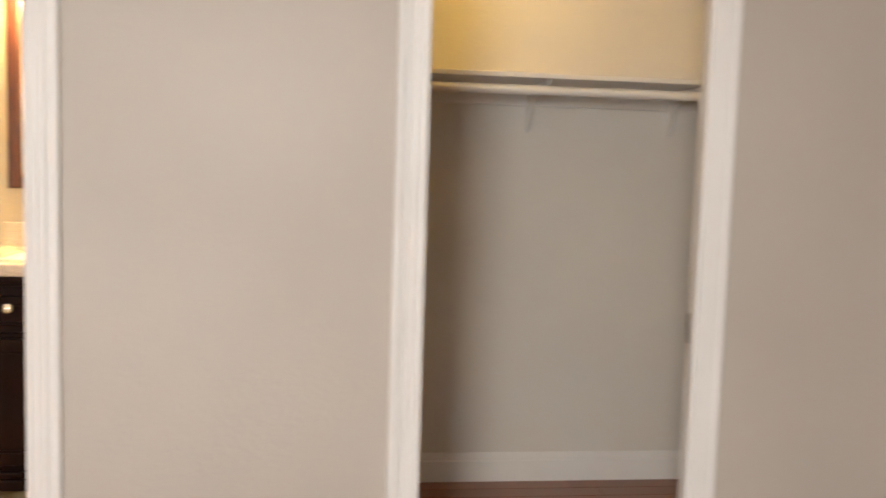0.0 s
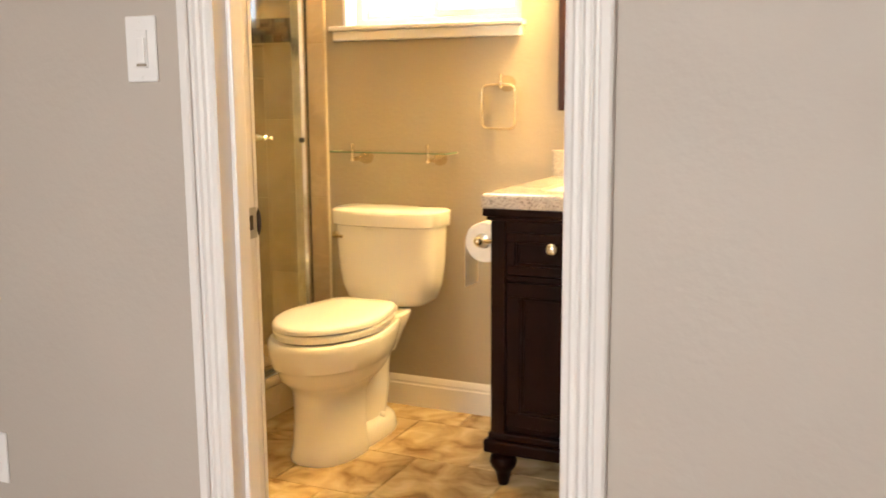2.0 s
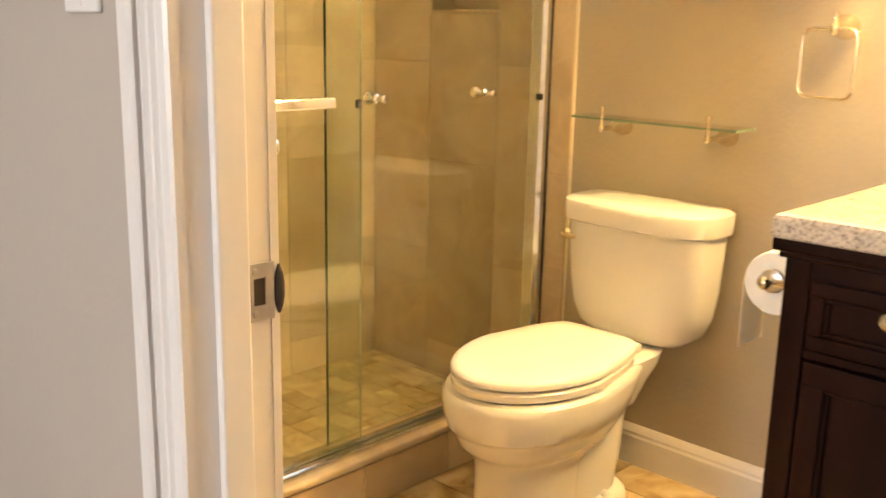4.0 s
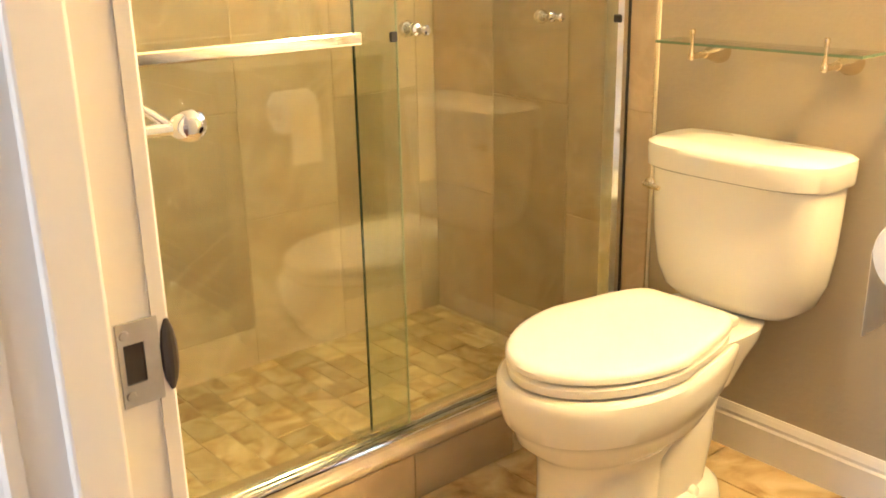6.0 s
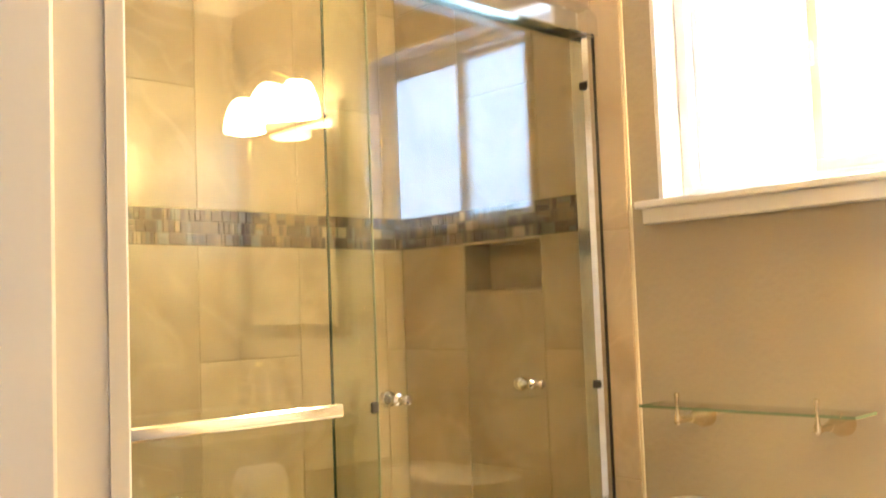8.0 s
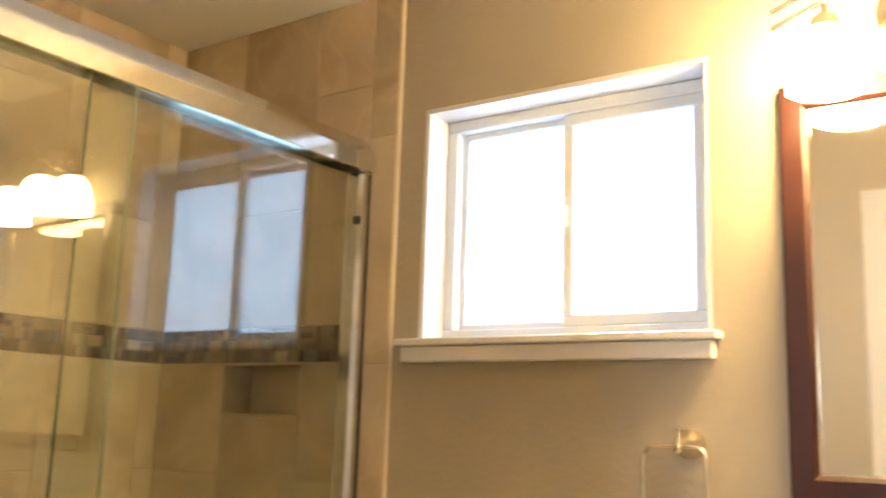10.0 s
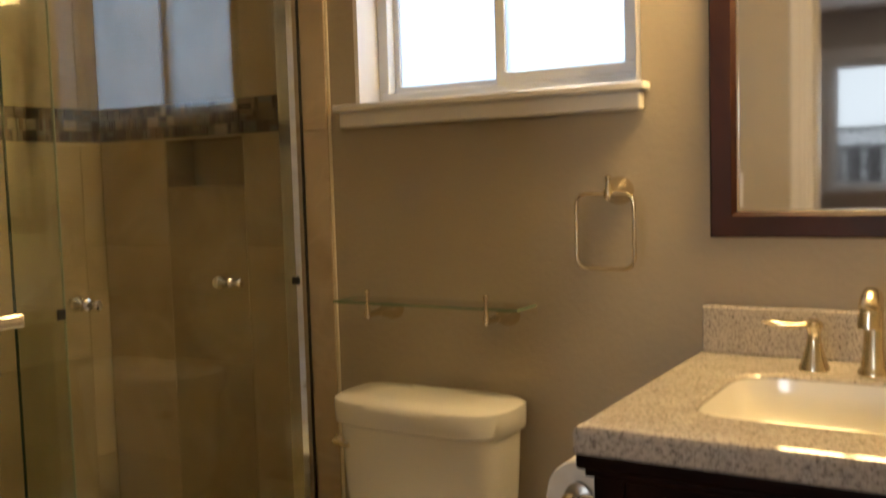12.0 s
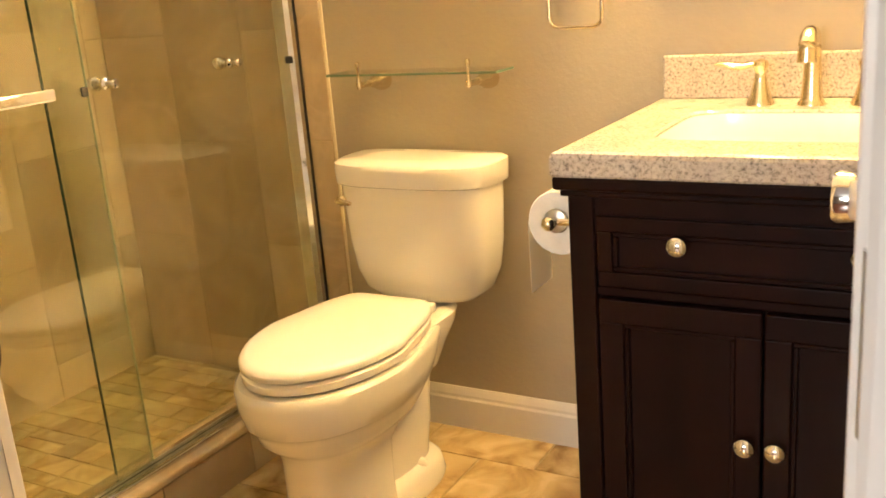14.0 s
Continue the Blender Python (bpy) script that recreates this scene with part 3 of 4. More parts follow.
# ---- toilet ----
def build_toilet(xc):
    t = empty("toilet", "cream glazed two-piece toilet with closed lid", "toilet")
    # pedestal and bowl in one glazed body
    xb = xc - 0.024
    part("bowl", loft([
        (0.000, xb, -0.50, 0.112, 0.189, 0.03, (2.5, 6)), (0.012, xb, -0.50, 0.115, 0.192, 0.03, (2.5, 6)),
        (0.05, xb, -0.50, 0.108, 0.181, 0.03, (2.4, 6)), (0.13, xb, -0.50, 0.105, 0.173, 0.03, (2.4, 6)), (0.21, xb, -0.50, 0.106, 0.173, 0.035, (2.4, 6)),
        (0.238, xb, -0.50, 0.112, 0.183, 0.08, (2.3, 5)), (0.255, xb, -0.50, 0.128, 0.201, 0.14, (2.25, 3.5)), (0.275, xb, -0.50, 0.146, 0.223, 0.19, (2.2, 3, 0.9)),
        (0.298, xb, -0.50, 0.153, 0.231, 0.23, (2.2, 4, 0.8)), (0.312, xb, -0.50, 0.158, 0.238, 0.24, (2.2, 5, 0.74)), (0.318, xb, -0.50, 0.166, 0.248, 0.25, (2.2, 5, 0.70)),
        (0.352, xb, -0.50, 0.175, 0.260, 0.27, (2.15, 6, 0.66)), (0.385, xb, -0.50, 0.180, 0.265, 0.29, (2.1, 7, 0.62)), (0.400, xb, -0.50, 0.179, 0.263, 0.29, (2.1, 7, 0.62)), (0.407, xb, -0.50, 0.172, 0.256, 0.285, (2.1, 7, 0.62))], 72), M_PORC, t, smooth=True)
    part("trapway", loft([
        (0.045, xb, -0.34, 0.078, 0.15, 0.10, 2.6), (0.10, xb, -0.34, 0.082, 0.17, 0.115, 2.4), (0.16, xb, -0.34, 0.090, 0.18, 0.125, 2.3),
        (0.22, xb, -0.33, 0.088, 0.18, 0.12, 2.3), (0.28, xb, -0.32, 0.088, 0.2, 0.125, 2.4), (0.34, xb, -0.30, 0.100, 0.2, 0.125, 2.8)]), M_PORC, t, smooth=True)
    part("foot", loft([
        (0.000, xb, -0.36, 0.106, 0.2, 0.165, 3.0), (0.012, xb, -0.36, 0.109, 0.2, 0.168, 3.0), (0.05, xb, -0.36, 0.104, 0.2, 0.160, 2.8),
        (0.066, xb, -0.36, 0.094, 0.19, 0.145, 2.6), (0.074, xb, -0.36, 0.075, 0.16, 0.115, 2.4)]), M_PORC, t, smooth=True)
    part("deck", loft([
        (0.28, xb, -0.24, 0.085, 0.16, 0.05, 2.6), (0.345, xb, -0.24, 0.110, 0.16, 0.075, 2.8), (0.385, xb, -0.24, 0.126, 0.16, 0.11, 2.8),
        (0.410, xb, -0.24, 0.128, 0.16, 0.13, 2.8), (0.417, xb, -0.24, 0.120, 0.15, 0.12, 2.8)]), M_PORC, t, smooth=True)
    for s in (-1, 1):
        part("bolt_cap", lathe([(0.014, 0), (0.014, 0.012), (0.010, 0.019), (0.004, 0.022)], (xb + s * 0.082, -0.33, 0.060), n=20), M_PORC, t, smooth=True)
    # seat ring and lid
    egg = (1.94, 10, 0.68)
    part("seat", loft([(0.411, xb, -0.50, 0.164, 0.240, 0.225, egg), (0.4145, xb, -0.50, 0.170, 0.247, 0.23, egg), (0.430, xb, -0.50, 0.171, 0.248, 0.23, egg), (0.435, xb, -0.50, 0.166, 0.242, 0.226, egg)], 72), M_SEAT, t, smooth=True)
    # dark discs put the shade between bowl, seat and lid into colour
    part("seat_gap_shade", loft([(0.4068, xb, -0.50, 0.158, 0.233, 0.215, egg), (0.4115, xb, -0.50, 0.158, 0.233, 0.215, egg)], 72), M_LIP_SHADE, t)
    part("lid_gap_shade", loft([(0.4348, xb, -0.50, 0.158, 0.233, 0.215, egg), (0.4395, xb, -0.50, 0.158, 0.233, 0.215, egg)], 72), M_LIP_SHADE, t)
    part("seat_lid", loft([(0.439, xb, -0.50, 0.167, 0.243, 0.232, egg), (0.442, xb, -0.50, 0.172, 0.249, 0.236, egg), (0.452, xb, -0.50, 0.172, 0.249, 0.236, egg), (0.459, xb, -0.50, 0.167, 0.243, 0.233, egg), (0.4625, xb, -0.50, 0.156, 0.231, 0.226, egg), (0.4645, xb, -0.50, 0.11, 0.166, 0.18, egg), (0.465, xb, -0.50, 0.04, 0.071, 0.08, egg)], 72), M_SEAT, t, smooth=True)
    for s in (-0.075, 0.075):
        part("hinge", box(xb + s - 0.022, xb + s + 0.022, -0.262, -0.224, 0.4175, 0.440, 0.006, 2), M_SEAT, t)
    # tank, tapering to its foot, and its lid
    xt = xc - 0.008
    part("tank", loft([
        (0.418, xt, -0.115, 0.11, 0.06, 0.07, 3.0), (0.425, xt, -0.115, 0.140, 0.072, 0.085, 3.0), (0.445, xt, -0.115, 0.165, 0.082, 0.094, 3.4), (0.49, xt, -0.115, 0.182, 0.088, 0.096, 3.8),
        (0.56, xt, -0.115, 0.192, 0.091, 0.096, 4.0), (0.64, xt, -0.115, 0.196, 0.093, 0.096, 4.2), (0.709, xt, -0.115, 0.199, 0.094, 0.096, 4.2)], 64), M_PORC, t, smooth=True)
    part("tank_lid", loft([
        (0.706, xt - 0.005, -0.117, 0.210, 0.098, 0.098, (3.2, 6)), (0.710, xt - 0.005, -0.117, 0.212, 0.106, 0.099, (3.2, 6)), (0.747, xt - 0.005, -0.117, 0.214, 0.108, 0.099, (3.2, 6)),
        (0.758, xt - 0.005, -0.117, 0.214, 0.104, 0.097, (3.2, 6)), (0.765, xt - 0.005, -0.117, 0.202, 0.092, 0.090, (3.2, 6)), (0.768, xt - 0.005, -0.117, 0.12, 0.05, 0.05, 4.0)], 64), M_PORC, t, smooth=True)
    lv = part("flush_lever", lathe([(0.013, 0), (0.013, 0.006), (0.008, 0.010), (0.006, 0.02)], (xc - 0.180, -0.204, 0.672), "y", 20), M_NICKEL, t, "brushed nickel flush lever", True)
    lv.data.transform(Matrix.Translation((0, -0.206, 0)) @ Matrix.Diagonal((1, -1, 1, 1)) @ Matrix.Translation((0, 0.206, 0)))
    part("lever_arm", sweep([(xc - 0.186, -0.224, 0.673), (xc - 0.17, -0.226, 0.672), (xc - 0.145, -0.225, 0.668)], [0.006, 0.007, 0.005]), M_NICKEL, t, smooth=True)
    return t


build_toilet(0.419)


# ---- vanity ----
def knob(x, y, z, parent):
    k = part("knob", lathe([(0.007, 0.0), (0.006, -0.006), (0.006, -0.010), (0.013, -0.014), (0.0165, -0.020), (0.0165, -0.025), (0.012, -0.030), (0.004, -0.032)], (x, y, z), "y", 24), M_CHROME, parent, "polished nickel round knob", True)
    return k


def raised_panel(nm, x0, x1, z0, z1, y, parent, stile=0.05):
    """A framed front: stiles and rails proud of a field with a stepped moulding."""
    d = new(nm)
    d.parent = parent
    part("rail", box(x0, x1, y, y + 0.018, z1 - stile, z1, 0.0025, 2), M_ESPRESSO, d)
    part("rail", box(x0, x1, y, y + 0.018, z0, z0 + stile, 0.0025, 2), M_ESPRESSO, d)
    part("stile", box(x0, x0 + stile, y, y + 0.018, z0 + stile, z1 - stile, 0.0025, 2), M_ESPRESSO, d)
    part("stile", box(x1 - stile, x1, y, y + 0.018, z0 + stile, z1 - stile, 0.0025, 2), M_ESPRESSO, d)
    bm = bmesh.new()
    a, b, c, e = x0 + stile, x1 - stile, z0 + stile, z1 - stile
    s = 0.009
    add_box(bm, a, b, y + 0.004, y + 0.016, e - s, e, 0.002, 1)
    add_box(bm, a, b, y + 0.004, y + 0.016, c, c + s, 0.002, 1)
    add_box(bm, a, a + s, y + 0.004, y + 0.016, c + s, e - s, 0.002, 1)
    add_box(bm, b - s, b, y + 0.004, y + 0.016, c + s, e - s, 0.002, 1)
    part("moulding", bm, M_ESPRESSO, d)
    part("field", box(a, b, y + 0.011, y + 0.017, c, e), M_ESPRESSO, d)
    return d


def build_vanity():
    v = empty("vanity_cabinet", "dark espresso vanity cabinet with a drawer and two doors", "cabinet")
    x0, x1, yf = 0.986, 1.630, -0.592
    part("body", box(x0 + 0.006, x1 - 0.006, yf + 0.022, -0.016, 0.155, 0.740, 0.002, 1), M_ESPRESSO, v)

    def rim(name, out, z0, z1, bevel):
        """An open frame round the top of the cabinet, leaving room for the basin."""
        bm = box(x0 - out, x1 + out, yf - out, yf + 0.034, z0, z1, bevel, 2)
        add_box(bm, x0 - out, x0 + 0.034, yf + 0.034, -0.016, z0, z1, bevel, 2)
        add_box(bm, x1 - 0.034, x1 + out, yf + 0.034, -0.016, z0, z1, bevel, 2)
        part(name, bm, M_ESPRESSO, v)

    rim("carcass_top", -0.0065, 0.740, 0.806, 0.0)
    rim("cornice", 0.010, 0.806, 0.818, 0.004)
    rim("top_moulding", 0.020, 0.818, 0.842, 0.006)
    part("corner_post", box(x0, x0 + 0.045, yf, yf + 0.05, 0.150, 0.806, 0.003, 2), M_ESPRESSO, v)
    part("corner_post", box(x1 - 0.045, x1, yf, yf + 0.05, 0.150, 0.806, 0.003, 2), M_ESPRESSO, v)
    part("corner_post", box(x0, x0 + 0.012, -0.07, -0.016, 0.150, 0.806, 0.003, 2), M_ESPRESSO, v)
    part("face_rail", box(x0 + 0.045, x1 - 0.045, yf + 0.006, yf + 0.021, 0.775, 0.806, 0.002, 1), M_ESPRESSO, v)
    part("face_rail", box(x0 + 0.045, x1 - 0.045, yf + 0.006, yf + 0.021, 0.632, 0.648, 0.002, 1), M_ESPRESSO, v)
    dr = raised_panel("drawer_front", x0 + 0.05, x1 - 0.05, 0.651, 0.773, yf - 0.002, v, 0.026)
    knob(1.177, yf - 0.002, 0.735, dr)
    knob(1.449, yf - 0.002, 0.735, dr)
    mid = (x0 + x1) / 2
    d1 = raised_panel("door", x0 + 0.05, mid - 0.002, 0.195, 0.628, yf - 0.002, v, 0.042)
    d2 = raised_panel("door", mid + 0.002, x1 - 0.05, 0.195, 0.628, yf - 0.002, v, 0.042)
    knob(mid - 0.024, yf - 0.002, 0.402, d1)
    knob(mid + 0.024, yf - 0.002, 0.402, d2)
    part("base_moulding", box(x0 - 0.018, x1 + 0.018, yf - 0.018, -0.016, 0.110, 0.150, 0.007, 3), M_ESPRESSO, v)
    part("base_step", box(x0 - 0.006, x1 + 0.006, yf - 0.006, -0.016, 0.150, 0.172, 0.005, 2), M_ESPRESSO, v)
    prof = [(0.014, 0.0), (0.018, 0.012), (0.022, 0.035), (0.026, 0.045), (0.038, 0.060), (0.042, 0.075), (0.038, 0.090), (0.026, 0.098), (0.032, 0.110)]
    for x in (x0 + 0.03, x1 - 0.03):
        for y in (yf + 0.03, -0.06):
            part("bun_foot", lathe(prof, (x, y, 0), n=28), M_ESPRESSO, v, smooth=True)
    # side panel with its frame
    part("side_rail", box(x0, x0 + 0.006, yf + 0.05, -0.07, 0.74, 0.806, 0.001, 1), M_ESPRESSO, v)
    part("side_rail", box(x0, x0 + 0.006, yf + 0.05, -0.07, 0.172, 0.24, 0.001, 1), M_ESPRESSO, v)
    return v


build_vanity()


def build_countertop():
    c = empty("countertop", "speckled beige granite countertop with undermount basin", "countertop")
    x0, x1, y0, y1, z0, z1 = 0.968, 1.656, -0.620, -0.003, 0.842, 0.885
    sx, sy, ra, rb = 1.316, -0.335, 0.226, 0.160
    # slab with an oval-cornered cut-out, built ring by ring
    bm = bmesh.new()
    n = 64

    def ring(z, grow, outer, ins=0.0):
        out = []
        for i in range(n):
            a = 2 * math.pi * i / n
            cs, sn = math.cos(a), math.sin(a)
            if outer:
                k = 1 / max(abs(cs), abs(sn))
                px = (x0 + x1) / 2 + ((x1 - x0) / 2 - ins) * cs * k
                py = (y0 + y1) / 2 + ((y1 - y0) / 2 - ins) * sn * k
            else:
                px = sx + (ra + grow) * math.copysign(abs(cs) ** 0.32, cs)
                py = sy + (rb + grow) * math.copysign(abs(sn) ** 0.32, sn)
            out.append(bm.verts.new((px, py, z)))
        return out

    loops = [ring(z0, 0, False), ring(z0, 0, True, 0.004), ring(z0 + 0.004, 0, True), ring(z1 - 0.010, 0, True), ring(z1 - 0.003, 0, True, 0.003), ring(z1, 0, True, 0.010), ring(z1, 0.004, False), ring(z1 - 0.004, 0, False)]
    for a, b in zip(loops, loops[1:] + loops[:1]):
        for i in range(n):
            bm.faces.new((a[i], a[(i + 1) % n], b[(i + 1) % n], b[i]))
    part("slab", bm, M_GRANITE, c)
    part("backsplash", box(0.982, 1.652, -0.023, -0.003, 0.8855, 0.977, 0.004, 2), M_GRANITE, c)
    part("basin", basin_mesh(sx, sy, ra - 0.001, rb - 0.001, z1 - 0.007), M_PORC, c, "white glazed basin", True)
    part("drain", lathe([(0.022, 0), (0.022, 0.003), (0.016, 0.005), (0.004, 0.005)], (sx, sy + 0.02, z1 - 0.0905), n=24), M_NICKEL, c, smooth=True)
    return c


def basin_mesh(sx, sy, ra, rb, top):
    bm = bmesh.new()
    n = 48
    rows = [(1.0, 0.0), (0.985, -0.016), (0.955, -0.040), (0.90, -0.062), (0.78, -0.076), (0.45, -0.083), (0.08, -0.086)]
    inner = [[bm.verts.new((sx + ra * k * math.copysign(abs(math.cos(a)) ** 0.34, math.cos(a)), sy + rb * k * math.copysign(abs(math.sin(a)) ** 0.34, math.sin(a)), top + h)) for a in (2 * math.pi * i / n for i in range(n))] for k, h in rows]
    outer = [[bm.verts.new((sx + (ra * k - 0.0005 + 0.0125 * (h < 0)) * math.copysign(abs(math.cos(a)) ** 0.34, math.cos(a)), sy + (rb * k + 0.0004) * math.copysign(abs(math.sin(a)) ** 0.34, math.sin(a)), top + h - (0.012 if h < 0 else 0))) for a in (2 * math.pi * i / n for i in range(n))] for k, h in rows]
    for s in (inner, outer):
        for a, b in zip(s, s[1:]):
            for i in range(n):
                bm.faces.new((a[i], a[(i + 1) % n], b[(i + 1) % n], b[i]))
        bm.faces.new(s[-1])
    for i in range(n):
        bm.faces.new((inner[0][i], inner[0][(i + 1) % n], outer[0][(i + 1) % n], outer[0][i]))
    return bm


build_countertop()


def build_faucet():
    f = empty("faucet", "brushed gold-nickel widespread faucet on the granite top", "faucet")
    x, y, z = 1.297, -0.112, 0.885
    part("base", lathe([(0.026, 0), (0.026, 0.004), (0.021, 0.012), (0.0175, 0.02)], (x, y, z), n=28), M_NICKEL, f, smooth=True)
    pts = [(x, y, z + 0.010), (x, y, z + 0.04), (x, y, z + 0.075), (x, y, z + 0.095)]
    pts += [(x, y - 0.034 + 0.034 * math.cos(a), z + 0.102 + 0.034 * math.sin(a)) for a in (math.pi * k / 12 for k in range(1, 13))]
    pts += [(x, y - 0.069, z + 0.088)]
    part("spout", sweep(pts, [0.0215, 0.0182, 0.0162, 0.0155] + [0.0152 + 0.0002 * k for k in range(12)] + [0.0178], 20), M_NICKEL, f, smooth=True)
    for s in (-1, 1):
        hx = x + s * 0.095
        h = part("handle", lathe([(0.026, 0), (0.026, 0.004), (0.021, 0.016), (0.013, 0.045), (0.0105, 0.062), (0.0125, 0.070), (0.0155, 0.077), (0.0125, 0.085), (0.004, 0.089)], (hx, y, z), n=28), M_NICKEL, f, smooth=True)
        part("lever", sweep([(hx, y, z + 0.079), (hx + s * 0.016, y - 0.002, z + 0.079), (hx + s * 0.034, y - 0.005, z + 0.076), (hx + s * 0.056, y - 0.009, z + 0.078), (hx + s * 0.074, y - 0.012, z + 0.082), (hx + s * 0.086, y - 0.014, z + 0.082)], [0.008, 0.0075, 0.0105, 0.0115, 0.008, 0.003], 14, flat=0.62), M_NICKEL, h, smooth=True)
    return f


build_faucet()


# ---- mirror ----
def build_mirror():
    m = empty("wall_mirror", "rectangular wall mirror in a dark walnut frame", "mirror")
    x0, x1, z0, z1, w = 1.000, 1.604, 1.108, 1.868, 0.049

    def prof(a, b):
        return [(0, -0.001), (0, -0.022), (0.004, -0.026), (0.040, -0.024), (0.047, -0.019), (0.049, -0.016), (0.049, -0.001)]

    P = prof(0, 0)
    part("frame_side", prism(P, z0, z1, lambda u, d, z: (x0 + u, d, z + (u if z == z0 else -u))), M_FRAME, m)
    part("frame_side", prism(P, z0, z1, lambda u, d, z: (x1 - u, d, z + (u if z == z0 else -u))), M_FRAME, m)
    part("frame_rail", prism(P, x0, x1, lambda u, d, x: (x + (u if x == x0 else -u), d, z0 + u)), M_FRAME, m)
    part("frame_rail", prism(P, x0, x1, lambda u, d, x: (x + (u if x == x0 else -u), d, z1 - u)), M_FRAME, m)
    bm = bmesh.new()
    b = 0.003
    add_box(bm, x0 + w, x0 + w + b, -0.0165, -0.010, z0 + w, z1 - w)
    add_box(bm, x1 - w - b, x1 - w, -0.0165, -0.010, z0 + w, z1 - w)
    add_box(bm, x0 + w + b, x1 - w - b, -0.0165, -0.010, z0 + w, z0 + w + b)
    add_box(bm, x0 + w + b, x1 - w - b, -0.0165, -0.010, z1 - w - b, z1 - w)
    part("gilt_bead", bm, M_NICKEL, m, "thin gilt bead")
    part("glass", box(x0 + w + 0.0005, x1 - w - 0.0005, -0.012, -0.004, z0 + w + 0.0005, z1 - w - 0.0005), M_MIRROR, m)
    return m


build_mirror()


def build_vanity_light():
    v = empty("vanity_light", "brushed nickel vanity light with three glowing frosted bell shades", "wall lamp")
    cx, D = 1.268, 0.106
    part("backplate", lathe([(0.062, 0.0), (0.062, -0.006), (0.052, -0.016), (0.02, -0.020)], (cx - 0.033, -0.001, 1.981), "y", 32), M_NICKEL, v, smooth=True)
    for dx in (-0.03, 0.03):
        part("arm", sweep([(cx - 0.033 + dx * 0.4, -0.018, 1.981), (cx - 0.033 + dx, -0.06, 1.995), (cx - 0.033 + dx * 1.4, -D, 2.008)], [0.006, 0.006, 0.006]), M_NICKEL, v, smooth=True)
    for dz in (0.0, 0.032):
        part("bar", sweep(arc(lambda s: (cx - 0.255 + 0.51 * s, -D, 1.952 + dz + 0.060 * math.sin(math.pi * s)), 21), [0.0035] * 21, 10, flat=1.6), M_NICKEL, v, smooth=True)
    for k in (-1, 0, 1):
        x = cx + k * 0.161
        bar = 1.952 + 0.060 * math.sin(math.pi * (0.5 + k * 0.161 / 0.51))
        top = 1.936 + (0.021 if k == 0 else 0.0)
        part("strut", box(x - 0.005, x + 0.005, -D - 0.0075, -D + 0.0075, bar - 0.006, bar + 0.045, 0.002, 1), M_NICKEL, v)
        part("socket", lathe([(0.006, bar - 0.004), (0.006, top + 0.022), (0.020, top + 0.020), (0.024, top + 0.014), (0.028, top - 0.002), (0.020, top - 0.003)], (x, -D, 0), n=24), M_NICKEL, v, smooth=True)
        part("shade", lathe([(0.029, 0.0), (0.040, -0.009), (0.051, -0.026), (0.060, -0.050), (0.066, -0.080), (0.0685, -0.113), (0.0665, -0.114), (0.064, -0.080), (0.058, -0.050), (0.048, -0.026), (0.036, -0.011), (0.02, -0.004)], (x, -D, top - 0.003), n=36), M_SHADE, v, "glowing frosted bell shade", True)
    return v


build_vanity_light()


# ---- wall fittings ----
def cone_post(x, z, parent, reach=0.06, r=0.021):
    return part("post", lathe([(r, -0.001), (r * 1.02, -0.008), (r * 0.98, -0.020), (r * 0.72, -0.034), (0.0125, -0.052), (0.009, -reach)], (x, 0, z), "y", 24), M_NICKEL, parent, smooth=True)


def build_towel_ring():
    t = empty("towel_ring", "brushed nickel square towel ring on the taupe wall", "towel ring")
    x, z = 0.814, 1.200
    cone_post(x, z, t, 0.070, 0.028)
    part("finger", lathe([(0.004, -0.018), (0.009, -0.012), (0.010, 0.0), (0.007, 0.008), (0.0042, 0.016), (0.005, 0.024), (0.006, 0.029), (0.002, 0.032)], (x, -0.070, z), n=18), M_NICKEL, t, smooth=True)
    hw, top, bot, r = 0.060, z - 0.004, z - 0.152, 0.022
    cx = 0.806
    pts = []
    for qx, qz, a0 in ((cx + hw - r, top - r, 0), (cx - hw + r, top - r, 90), (cx - hw + r, bot + r, 180), (cx + hw - r, bot + r, 270)):
        pts += [(qx + r * math.cos(radians(a0 + k * 18)), -0.070, qz + r * math.sin(radians(a0 + k * 18))) for k in range(6)]
    pts.append(pts[0])
    part("ring", sweep(pts, [0.0042] * len(pts), 10), M_NICKEL, t, smooth=True)
    return t


build_towel_ring()


def build_glass_shelf():
    s = empty("glass_shelf", "clear glass shelf on two brushed nickel posts", "shelf")
    z, yf = 0.957, -0.104
    part("shelf_panel", box(0.156, 0.624, yf + 0.0025, -0.012, z, z + 0.006), M_SHELFGLASS, s)
    part("front_edge", box(0.156, 0.624, yf, yf + 0.0023, z, z + 0.005), M_SHELFEDGE, s, "green polished glass edge")
    part("side_edge", box(0.6242, 0.6265, yf, -0.012, z, z + 0.006), M_SHELFEDGE, s)
    part("side_edge", box(0.1535, 0.1558, yf, -0.012, z, z + 0.006), M_SHELFEDGE, s)
    for x in (0.256, 0.558):
        cone_post(x, z - 0.021, s, 0.066, 0.024)
        part("support", sweep([(x, -0.060, z - 0.021), (x, -0.09, z - 0.0215), (x, -0.110, z - 0.022)], [0.009, 0.0065, 0.007]), M_NICKEL, s, smooth=True)
        part("finger", lathe([(0.004, -0.030), (0.0075, -0.026), (0.0075, -0.016), (0.005, -0.010), (0.0036, 0.004), (0.0042, 0.020), (0.0058, 0.029), (0.005, 0.034), (0.0015, 0.036)], (x, -0.1115, z), n=18), M_NICKEL, s, smooth=True)
    return s


build_glass_shelf()

